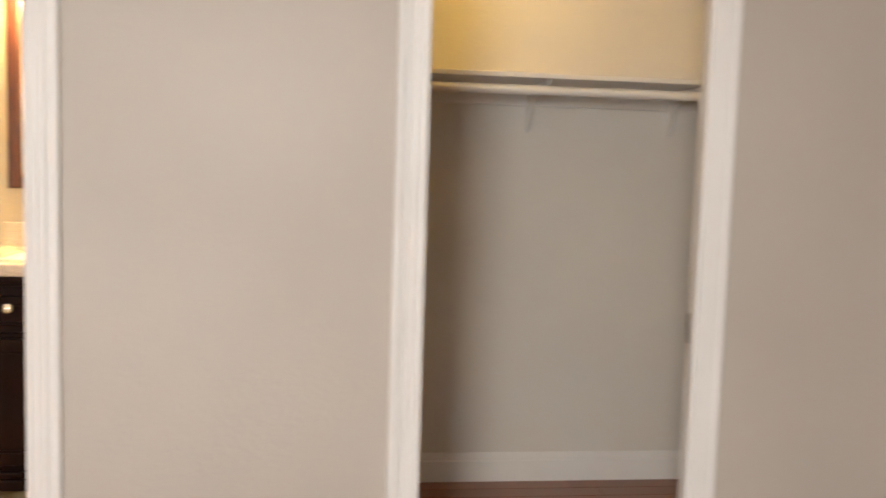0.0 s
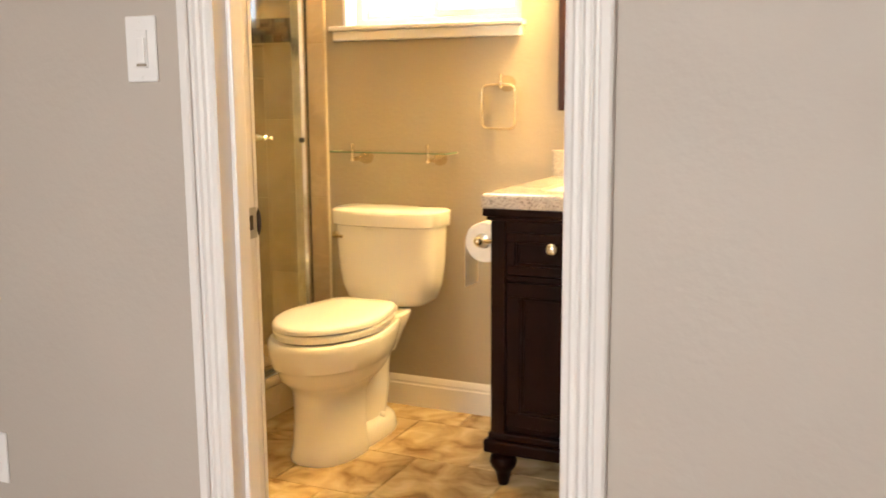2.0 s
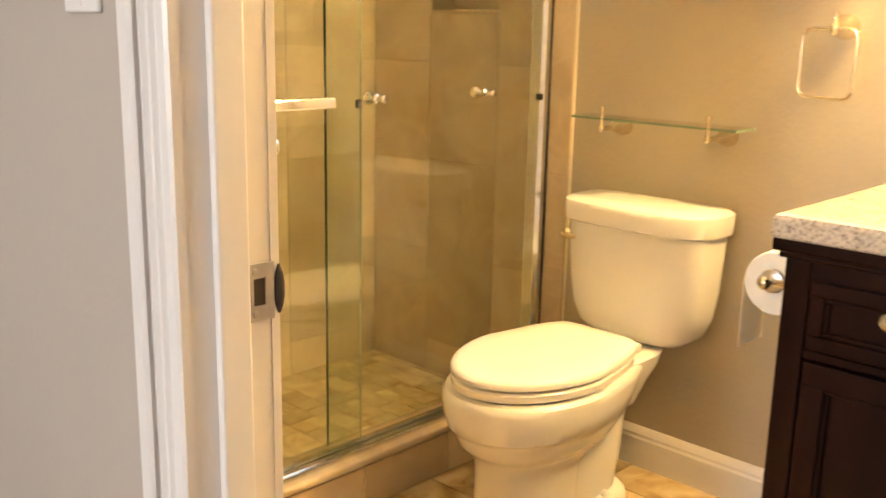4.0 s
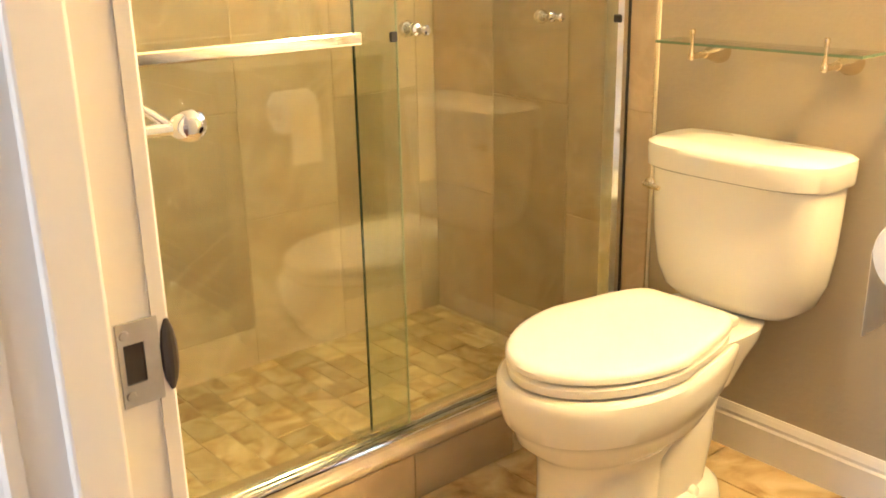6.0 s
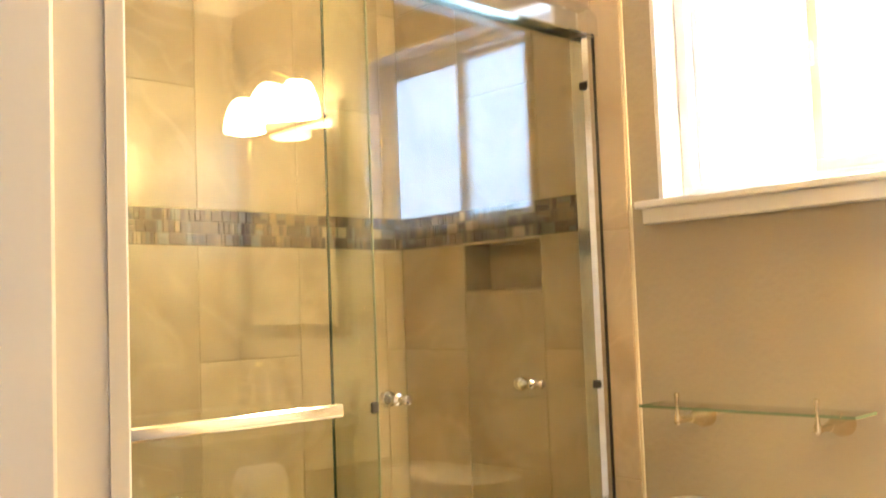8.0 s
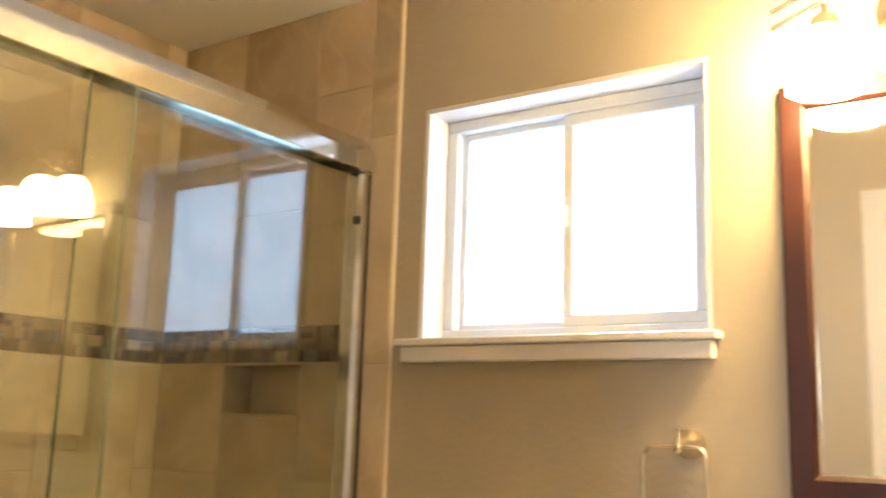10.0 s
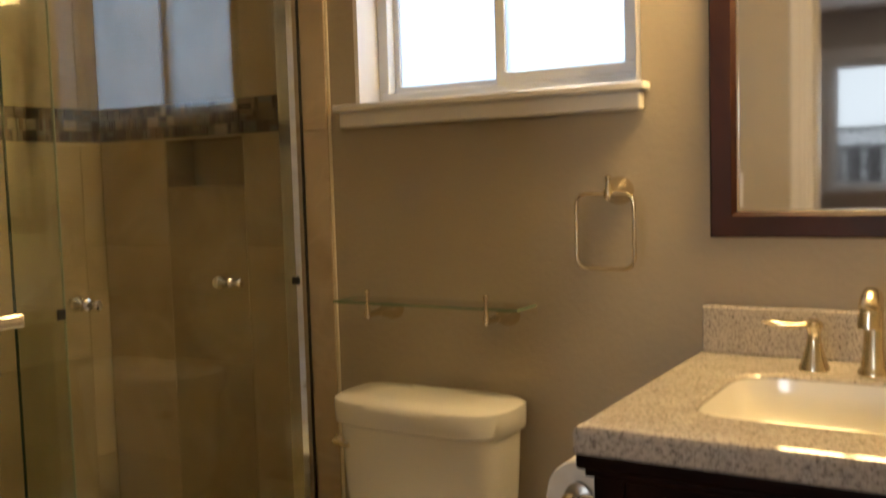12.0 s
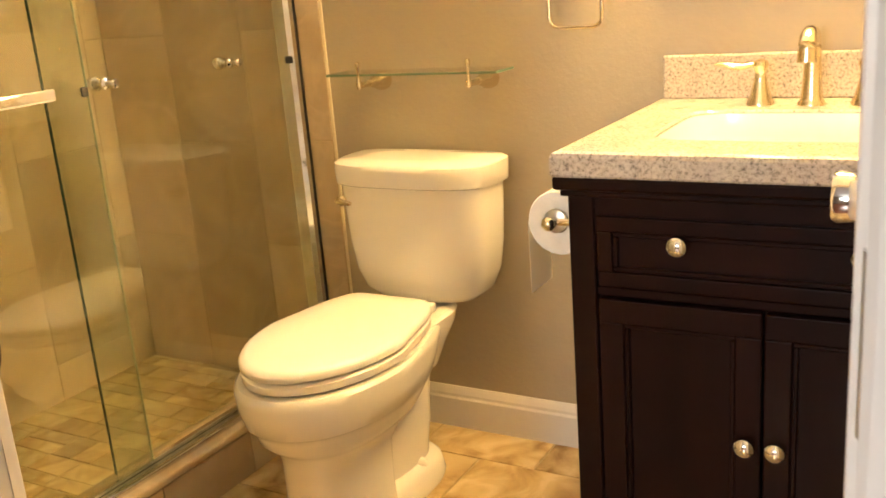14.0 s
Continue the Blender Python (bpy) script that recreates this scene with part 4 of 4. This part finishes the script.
TPX, TPY, TPZ = 0.908, -0.40, 0.724


def build_roll_holder():
    h = empty("toilet_paper_holder", "brushed nickel paper holder on the vanity side", "paper holder")
    part("flange", lathe([(0.022, 0.0), (0.022, -0.005), (0.012, -0.014), (0.0075, -0.03), (0.0075, TPX - 0.9855)], (0.9855, TPY - 0.07, TPZ), "x", 24), M_NICKEL, h, smooth=True)
    part("spindle", sweep([(TPX, TPY - 0.085, TPZ), (TPX, TPY + 0.06, TPZ)], [0.0095, 0.0085]), M_CHROME, h, smooth=True)
    part("end_disc", lathe([(0.020, 0.014), (0.0225, 0.010), (0.0225, 0.004), (0.014, 0.0)], (TPX, TPY - 0.072, TPZ), "y", 28), M_STEEL, h, "round nickel end disc", True)
    part("tip", lathe([(0.008, 0.010), (0.008, 0.004), (0.012, 0.0), (0.0135, -0.008), (0.010, -0.014), (0.004, -0.017)], (TPX - 0.004, TPY - 0.084, TPZ), "y", 20), M_NICKEL, h, smooth=True)


build_roll_holder()


def build_paper_roll():
    r = empty("toilet_paper_roll", "white toilet paper roll with a hanging sheet", "toilet paper")
    bm = bmesh.new()
    n = 40
    R, q, w = 0.062, 0.019, 0.052
    loops = [[bm.verts.new((TPX + rr * math.cos(2 * math.pi * i / n), TPY + yy, TPZ - 0.008 + rr * math.sin(2 * math.pi * i / n))) for i in range(n)] for rr, yy in ((q, -w), (R - 0.002, -w), (R, -w + 0.003), (R, w - 0.003), (R - 0.002, w), (q, w))]
    for a, b in zip(loops, loops[1:] + loops[:1]):
        for i in range(n):
            bm.faces.new((a[i], a[(i + 1) % n], b[(i + 1) % n], b[i]))
    part("roll", bm, M_PAPER, r, smooth=True)
    part("sheet", box(TPX - R - 0.0012, TPX - R - 0.0002, TPY - w + 0.002, TPY + w - 0.002, TPZ - 0.152, TPZ - 0.008), M_TISSUE, r)
    bm = lathe([(0.0186, -w + 0.001), (0.0186, w - 0.001), (0.0172, w - 0.001), (0.0172, -w + 0.001)], (TPX, TPY, TPZ - 0.008), "y", 32)
    part("core", bm, M_CARD, r)


build_paper_roll()


# ---- shower enclosure ----
def build_shower():
    s = empty("shower_enclosure", "framed sliding glass shower doors with bright aluminium rails", "shower door")
    y0, y1 = WB + 0.004, -0.011
    prof = [(-0.042, 1.826), (-0.042, 1.884), (-0.034, 1.914), (-0.012, 1.914), (0.020, 1.876), (0.022, 1.868), (0.022, 1.826), (0.014, 1.826), (0.014, 1.845), (-0.038, 1.845), (-0.038, 1.826)]
    part("header_rail", prism(prof, y0, y1, lambda u, z, y: (u, y, z)), M_ALU, s, "bright aluminium header rail")
    part("bottom_track", box(-0.042, 0.016, y0, y1, 0.143, 0.160, 0.004, 2), M_ALU, s)
    part("track_lip", box(-0.016, -0.008, y0, y1, 0.1605, 0.170, 0.001, 1), M_ALU, s)
    for a, b in ((y1 - 0.034, y1), (y0, y0 + 0.034)):
        part("wall_jamb", prism([(-0.038, a), (-0.038, b), (0.008, b), (0.008, a + 0.010), (-0.002, a), (-0.028, a)], 0.171, 1.825, lambda u, v, z: (u, v, z)), M_ALU, s, "bright aluminium wall jamb")
    part("gasket", box(0.0082, 0.0105, y1 - 0.006, y1 - 0.001, 0.172, 1.824), M_DARK, s, "dark rubber gasket strip")
    for z in (0.998, 1.705):
        part("bumper", box(-0.012, 0.012, y1 - 0.040, y1 - 0.0345, z - 0.009, z + 0.009, 0.002, 1), M_DARK, s, "black rubber bumper")
    p1 = part("glass_panel", box(0.000, 0.006, y0 + 0.036, -0.710, 0.176, 1.843), M_GLASS, s, "clear greenish sliding glass panel")
    part("edge", box(0.000, 0.006, -0.7098, -0.7085, 0.176, 1.843), M_PALEEDGE, p1)
    p2 = part("glass_panel", box(-0.030, -0.024, -0.788, y1 - 0.020, 0.176, 1.843), M_GLASS, s, "clear greenish sliding glass panel")
    part("edge", box(-0.030, -0.024, -0.7905, -0.7882, 0.176, 1.843), M_EDGE, p2)
    part("guide", box(-0.034, 0.010, -0.83, -0.70, 0.1605, 0.178, 0.002, 1), M_SHELFGLASS, s)
    part("towel_bar", box(0.056, 0.072, -1.50, -0.838, 1.006, 1.030, 0.004, 2), M_CHROME, s, "polished chrome towel bar")
    for y in (-1.46, -0.89):
        part("bar_post", lathe([(0.011, 0.0065), (0.011, 0.012), (0.008, 0.018), (0.008, 0.057)], (0.0, y, 1.018), "x", 20), M_CHROME, s, smooth=True)
    for y in (-0.640, -0.252):
        part("pull_knob", lathe([(0.004, -0.0235), (0.012, -0.022), (0.012, -0.018), (0.006, -0.014), (0.0055, 0.000), (0.009, 0.004), (0.0105, 0.010), (0.008, 0.014), (0.003, 0.015)], (0.0, y, 1.014), "x", 24), M_CHROME, p2, "polished chrome pull knob", True)
        part("inner_knob", lathe([(0.006, -0.0305), (0.007, -0.036), (0.014, -0.042), (0.017, -0.052), (0.014, -0.062), (0.005, -0.066)], (0.0, y, 1.014), "x", 24), M_CHROME, p2, "polished chrome inner knob", True)
    part("edge_stop", box(0.0063, 0.013, -0.730, -0.713, 0.998, 1.018, 0.002, 1), M_DARK, p1, "small dark edge stop")
    return s


build_shower()

def build_robe_hook():
    h = empty("robe_hook", "polished chrome robe hook beside the door", "hook")
    x, z = 0.745, 1.040
    part("flange", lathe([(0.022, 0.0005), (0.022, 0.006), (0.017, 0.014), (0.008, 0.026), (0.005, 0.04), (0.006, 0.108)], (x, WB, z), "y", 28), M_CHROME, h, smooth=True)
    part("ball", lathe([(0.006, 0.102), (0.010, 0.106), (0.0135, 0.114), (0.0145, 0.121), (0.011, 0.129), (0.006, 0.133), (0.002, 0.134)], (x, WB, z), "y", 28), M_CHROME, h, smooth=True)
    part("prong", sweep([(x, WB + 0.100, z + 0.003), (x - 0.004, WB + 0.082, z + 0.018), (x - 0.006, WB + 0.058, z + 0.038)], [0.0045, 0.004, 0.0045]), M_CHROME, h, smooth=True)


build_robe_hook()


# ---- door ----
def build_door():
    d = empty("door_1", "white painted bathroom door standing open", "door", kind="structure")
    x0, x1, y0, y1 = 1.540, 1.573, WB + 0.022, -0.955
    part("slab", box(x0, x1, y0, y1, 0.010, HEAD - 0.02, 0.002, 2), M_WHITE, d)
    k = part("door_knob", lathe([(0.032, 0.0), (0.032, -0.005), (0.026, -0.010), (0.011, -0.014), (0.0105, -0.040), (0.020, -0.045), (0.0255, -0.055), (0.0285, -0.076), (0.026, -0.082), (0.006, -0.084)], (x0, -1.022, 0.925), "x", 32), M_CHROME, d, "bright nickel door knob", True)
    part("latch_plate", box(x0 + 0.005, x1 - 0.005, y1, y1 + 0.0015, 0.897, 0.953), M_STEEL, d)
    for z in (0.25, 1.0, 1.75):
        part("hinge", sweep([(1.551, WB + 0.012, z - 0.045), (1.551, WB + 0.012, z + 0.045)], [0.006, 0.006], 14), M_STEEL, d, smooth=True)


build_door()


def build_strike():
    s = empty("strike_plate", "worn steel strike plate on the white jamb", "strike plate")
    x = DOOR[0] + 0.0055
    z0, z1, y0, y1 = 0.893, 0.952, -1.645, -1.617
    hole = (-1.6415, -1.6275, 0.909, 0.937)
    bm = bmesh.new()
    for a, b, c, e in ((y0, hole[0], z0, z1), (hole[1], y1, z0, z1), (hole[0], hole[1], z0, hole[2]), (hole[0], hole[1], hole[3], z1)):
        add_box(bm, x, x + 0.0018, a, b, c, e)
    part("plate", bm, M_STEEL, s)
    # no recess is cut: a dark sheet stands in for the hole's shade
    part("latch_hole_shade", box(x, x + 0.0006, *hole[:2], *hole[2:]), M_LIP_SHADE, s, "latch hole, its shade laid in as a dark sheet")
    part("lip", sweep([(x + 0.0004, -1.6105, z) for z in (z0 + 0.004, z0 + 0.012, z0 + 0.022, z1 - 0.022, z1 - 0.012, z1 - 0.004)], [0.0015, 0.0045, 0.006, 0.006, 0.0045, 0.0015], 12, flat=1.0), M_LIP_SHADE, s, "dark curved lip")
    for z in (z0 + 0.008, z1 - 0.008):
        part("screw", lathe([(0.0035, 0.0), (0.003, 0.0012), (0.001, 0.0014)], (x + 0.0018, -1.640, z), "x", 14), M_STEEL, s)


build_strike()


def build_plate(name, x, z, w, h, y, out, kind, label, cat):
    e = empty(name, label, cat)
    ys = sorted((y, y + out * 0.006))
    part("cover", box(x - w / 2, x + w / 2, ys[0], ys[1], z - h / 2, z + h / 2, 0.003, 3), M_PLASTIC, e)
    yo = y + out * 0.0062
    if kind == "switch":
        a = sorted((yo, yo + out * 0.003))
        part("rocker_frame", box(x - 0.017, x + 0.017, *a, z - 0.034, z + 0.034, 0.001, 1), M_PLASTIC, e)
        b = sorted((yo + out * 0.003, yo + out * 0.008))
        part("rocker", box(x - 0.003, x + 0.014, *b, z - 0.026, z + 0.020, 0.002, 2), M_PLASTIC, e)
        c = sorted((yo + out * 0.003, yo + out * 0.0045))
        part("slot", box(x - 0.008, x + 0.014, *c, z - 0.031, z - 0.027), M_CARD, e)
    else:
        for dz in (-0.02, 0.02):
            a = sorted((yo, yo + out * 0.002))
            part("socket", box(x - 0.017, x + 0.017, *a, z + dz - 0.014, z + dz + 0.014, 0.001, 1), M_PLASTIC, e)
    for dz in (-h * 0.42, h * 0.42):
        part("screw", lathe([(0.003, 0.0), (0.0028, out * 0.001), (0.001, out * 0.0012)], (x, y + out * 0.006, z + dz), "y", 12), M_PLASTIC, e)
    return e


build_plate("light_switch", 0.742, 1.248, 0.071, 0.120, WF, -1, "switch", "white dimmer switch plate on the bedroom wall", "light switch")
build_plate("light_switch", 0.640, 1.165, 0.071, 0.120, WB, 1, "switch", "white switch plate on the bathroom wall", "light switch")
build_plate("wall_outlet", 0.268, 0.385, 0.071, 0.115, WF, -1, "outlet", "white outlet plate low on the bedroom wall", "outlet")


# ---- closet ----
def build_closet():
    s = empty("closet_shelf", "white closet shelf with hanging rod below", "shelf")
    part("board", box(CX0 + 0.002, CX1 - 0.002, -0.62, CY - 0.002, 1.560, 1.578, 0.002, 1), M_WHITE, s)
    part("cleat", box(CX0 + 0.002, CX1 - 0.002, CY - 0.022, CY - 0.002, 1.485, 1.559, 0.002, 1), M_WHITE, s)
    part("rod", sweep([(CX0 + 0.003, -0.60, 1.520), (CX1 - 0.003, -0.60, 1.520)], [0.017, 0.017], 20), M_WHITE, s, smooth=True)
    for x in (2.98, 3.55):
        part("bracket", prism([(CY - 0.003, 1.385), (CY - 0.003, 1.558), (-0.58, 1.558), (-0.58, 1.545), (CY - 0.10, 1.505), (CY - 0.02, 1.385)], x - 0.006, x + 0.006, lambda u, z, q: (q, u, z)), M_WHITE, s)
    p = empty("closet_strike_plate", "small steel plate on the closet jamb", "strike plate")
    part("plate", box(CLOS[1] - 0.0075, CLOS[1] - 0.0052, -1.700, -1.679, 0.845, 0.918), M_STEEL, p)
    l = empty("closet_lamp", "small warm closet ceiling lamp", "ceiling lamp")
    part("base", lathe([(0.06, 0.0), (0.06, -0.02), (0.04, -0.03), (0.02, -0.05)], (2.8, -0.74, CEIL - 0.001), n=24), M_PLASTIC, l, smooth=True)
    part("bulb", lathe([(0.012, -0.05), (0.02, -0.065), (0.03, -0.09), (0.026, -0.115), (0.008, -0.128)], (2.8, -0.74, CEIL - 0.001), n=24), M_BULB, l, smooth=True)


M_BULB = glow("warm_bulb", (1.0, 0.63, 0.17), BULB)
build_closet()

# ---- tiles, planks and mosaic pieces ----
T, G = 0.010, 0.0022


def tile_field(parent, cols, rows_of, place, material, depth=T):
    """Tiles between the column seams; rows_of gives each column's joints. place(u, z) gives the pose of a piece."""
    for k, (a, b) in enumerate(zip(cols, cols[1:])):
        zs = rows_of(k)
        for c, d in zip(zs, zs[1:]):
            if d - c < 0.02:
                continue
            piece("tile", parent, b - a - G, d - c - G, depth, material, place((a + b) / 2, (c + d) / 2))


BAND = (1.364, 1.455)
back_at = lambda u, z: pose(u, -0.0005, z)
side_at = lambda u, z: pose(SHX + 0.0005, u, z, 0, 0, 90)
near_at = lambda u, z: pose(u, WB + 0.0005, z, 0, 0, 180)
low = lambda k: [0.055, 0.476, 1.076, BAND[0]] if k % 2 == 0 else [0.055, 0.17, 0.77, BAND[0]]
high = lambda k: [BAND[1], 2.06, CEIL] if k % 2 == 0 else [BAND[1], 1.76, CEIL]
bc = [SHX + T, NICHE[0], NICHE[1], 0.0]
tile_field(wall_back, bc, lambda k: [0.055, 0.17, 0.77, NICHE[2]] if k == 1 else low(k), back_at, M_TRAV)
tile_field(wall_back, bc, high, back_at, M_TRAV)
tile_field(wall_back, [0.0, 0.084], lambda k: [0.145, 0.779, 1.358, 1.92, CEIL], back_at, M_TRAV)
tagged(part("caulk_line", sweep([(0.086, -0.003, 0.10), (0.086, -0.003, CEIL)], [0.004, 0.004], 10), M_CAULK), "cream caulk line along the tile edge", "trim", kind="structure")
sc = [WB + T, -1.57, -1.27, -0.972, -0.675, -0.377, -0.08, -T]
tile_field(wall_shower, sc, low, side_at, M_TRAV)
tile_field(wall_shower, sc, high, side_at, M_TRAV)
tile_field(wall_door_bath, [SHX + T, -0.47, -0.17, 0.08], low, near_at, M_TRAV)
tile_field(wall_door_bath, [SHX + T, -0.47, -0.17, 0.08], high, near_at, M_TRAV)
# grout bed, a little back from the tile faces
GB = 0.0086
bm = bmesh.new()
for x0, x1, z0, z1 in ((SHX + GB, NICHE[0], 0.056, CEIL), (NICHE[0], NICHE[1], 0.056, NICHE[2] - 0.005), (NICHE[0], NICHE[1], NICHE[3], CEIL), (NICHE[1], -0.093, 0.056, CEIL), (-0.093, 0.083, 0.144, CEIL)):
    add_box(bm, x0, x1, -GB, -0.0006, z0, z1 - 0.001)
part("grout", bm, M_GROUT, wall_back)
part("grout", box(SHX + 0.0006, SHX + GB, WB + GB, -0.0006, 0.056, CEIL - 0.001), M_GROUT, wall_shower)
bm = box(SHX + GB, -0.093, WB + 0.0006, WB + GB, 0.056, CEIL - 0.001)
add_box(bm, -0.093, 0.078, WB + 0.0006, WB + GB, 0.144, CEIL - 0.001)
part("grout", bm, M_GROUT, wall_door_bath)
# niche lining
part("niche_shelf", box(NICHE[0], NICHE[1], -0.012, 0.089, NICHE[2] - 0.004, NICHE[2] + 0.008, 0.002, 1), M_TRAV, wall_back)
for u in (NICHE[0], NICHE[1] - 0.004):
    part("niche_side", box(u, u + 0.004, -0.009, 0.089, NICHE[2] + 0.009, NICHE[3] - 0.0005), M_TRAV, wall_back)
part("niche_top", box(NICHE[0] + 0.0045, NICHE[1] - 0.0045, -0.009, 0.089, NICHE[3] - 0.005, NICHE[3] - 0.0005), M_TRAV, wall_back)
# curb riser tiles
for a, b in zip([-1.61, -1.32, -1.02, -0.72, -0.42, -0.12], [-1.32, -1.02, -0.72, -0.42, -0.12, -0.012]):
    piece("tile", curb, b - a - G, 0.114, 0.010, M_TRAV, pose(0.0225, (a + b) / 2, 0.0595, 0, 0, 90))


def mosaic(parent, u0, u1, place):
    """A band of mixed glass and stone sticks and squares: blocks of upright sticks, level sticks or squares."""
    lo, hi = BAND[0] + 0.001, BAND[1] - 0.001

    def chip(u, w, z, h, weights):
        if w > 0.004 and h > 0.004:
            piece("mosaic_piece", parent, round(w, 3) - 0.0015, round(h, 3) - 0.0015, 0.009 + random.choice((0, 0.001, 0.002)), M_MOS[random.choices((0, 1, 2, 3), weights)[0]], place(u + w / 2, z + h / 2))

    rows = 3
    h = (hi - lo) / rows
    for r in range(rows):
        u = u0 + r * 0.004
        while u < u1 - 0.005:
            w = min(random.choice((0.024, 0.030, 0.030, 0.045)), u1 - u)
            z = lo + r * h
            kind = random.random()
            if kind < 0.26:
                chip(u, w, z, h, (5, 4, 2, 1))
            elif kind < 0.78:
                n = random.choice((2, 3))
                for k in range(n):
                    chip(u + k * w / n, w / n, z, h, (6, 4, 3, 0.6))
            else:
                for k in range(2):
                    chip(u, w, z + k * h / 2, h / 2, (6, 4, 3, 0.6))
            u += w


M_BED = mat("dark_grout", (0.13, 0.10, 0.07), 0.8, vary=0.08, scale=30)
part("mosaic_bed", box(SHX + 0.0092, -0.022, -0.0092, -0.0007, BAND[0] + 0.0005, BAND[1] - 0.0005), M_BED, wall_back)
part("mosaic_bed", box(SHX + 0.0007, SHX + 0.0092, WB + 0.0095, -0.0095, BAND[0] + 0.0005, BAND[1] - 0.0005), M_BED, wall_shower)
mosaic(wall_back, SHX + T, -0.03, back_at)
mosaic(wall_shower, WB + T, -T, side_at)

# shower floor: tumbled stones of mixed size in uneven courses
flat_at = lambda x, y, z: pose(x, y, z, -90)
y = WB + 0.012
while y < -0.014:
    d = min(random.choice((0.05, 0.075, 0.10, 0.10)), -0.012 - y)
    x = SHX + 0.012
    while x < -0.105:
        w = min(random.choice((0.05, 0.075, 0.10, 0.125, 0.15)), -0.094 - x)
        if -0.094 - (x + w) < 0.03:
            w = -0.094 - x
        w, n = round(w, 3), 2 if d > 0.09 and random.random() < 0.4 else 1
        for k in range(n):
            dd = round(d / n, 3)
            piece("stone", floor_shower, w - 0.004, dd - 0.004, 0.007 + random.choice((-0.001, 0, 0.001)), M_PEB,
                  flat_at(x + w / 2, y + d * (k + 0.5) / n, 0.0552) @ pose(0, 0, 0, 0, random.uniform(-1.6, 1.6), 0))
        x += w
    y += d

# bathroom floor tiles in staggered rows
ft = 0.33
for j in range(6):
    yb = -0.150 - j * ft
    y_lo, y_hi = max(yb - ft, WB - 0.054), min(yb, -0.001) if j else -0.150
    rows = [(y_lo, y_hi)]
    for (ya, yc) in rows:
        if yc - ya < 0.02:
            continue
        x = 0.024 - (0.0 if j % 2 else ft * 0.45)
        while x < RW:
            xa, xb = max(x, 0.024), min(x + ft, RW - 0.001)
            if xb - xa > 0.02:
                piece("floor_tile", floor_bath, xb - xa - 0.004, yc - ya - 0.004, 0.0042, M_FLOOR, flat_at((xa + xb) / 2, (ya + yc) / 2, -0.004))
            x += ft
x = 0.024
while x < RW:
    xb = min(x + ft, RW - 0.001)
    piece("floor_tile", floor_bath, xb - x - 0.004, 0.145, 0.0042, M_FLOOR, flat_at((x + xb) / 2, -0.0755, -0.004))
    x += ft

# hardwood: strips laid along x
y = WB - 0.058
for j in range(40):
    x = BED[0]
    while x < BED[1]:
        L = random.choice((0.9, 1.2, 1.5))
        xb = min(x + L, BED[1])
        if j < 30 and xb - x > 0.05:
            piece("plank", floor_bed, xb - x - 0.0012, 0.0878, 0.0138, M_PLANK, flat_at((x + xb) / 2, y - 0.045, -0.0138))
        x = xb
    y -= 0.089
y = WB - 0.053
while y < CY - 0.02:
    x = CX0
    while x < CX1:
        xb = min(x + random.choice((0.6, 0.8, 1.1)), CX1)
        if xb - x > 0.05:
            piece("plank", floor_closet, xb - x - 0.0012, min(0.0878, CY - y), 0.0138, M_PLANK, flat_at((x + xb) / 2, y + 0.045, -0.0138))
        x = xb
    y += 0.089
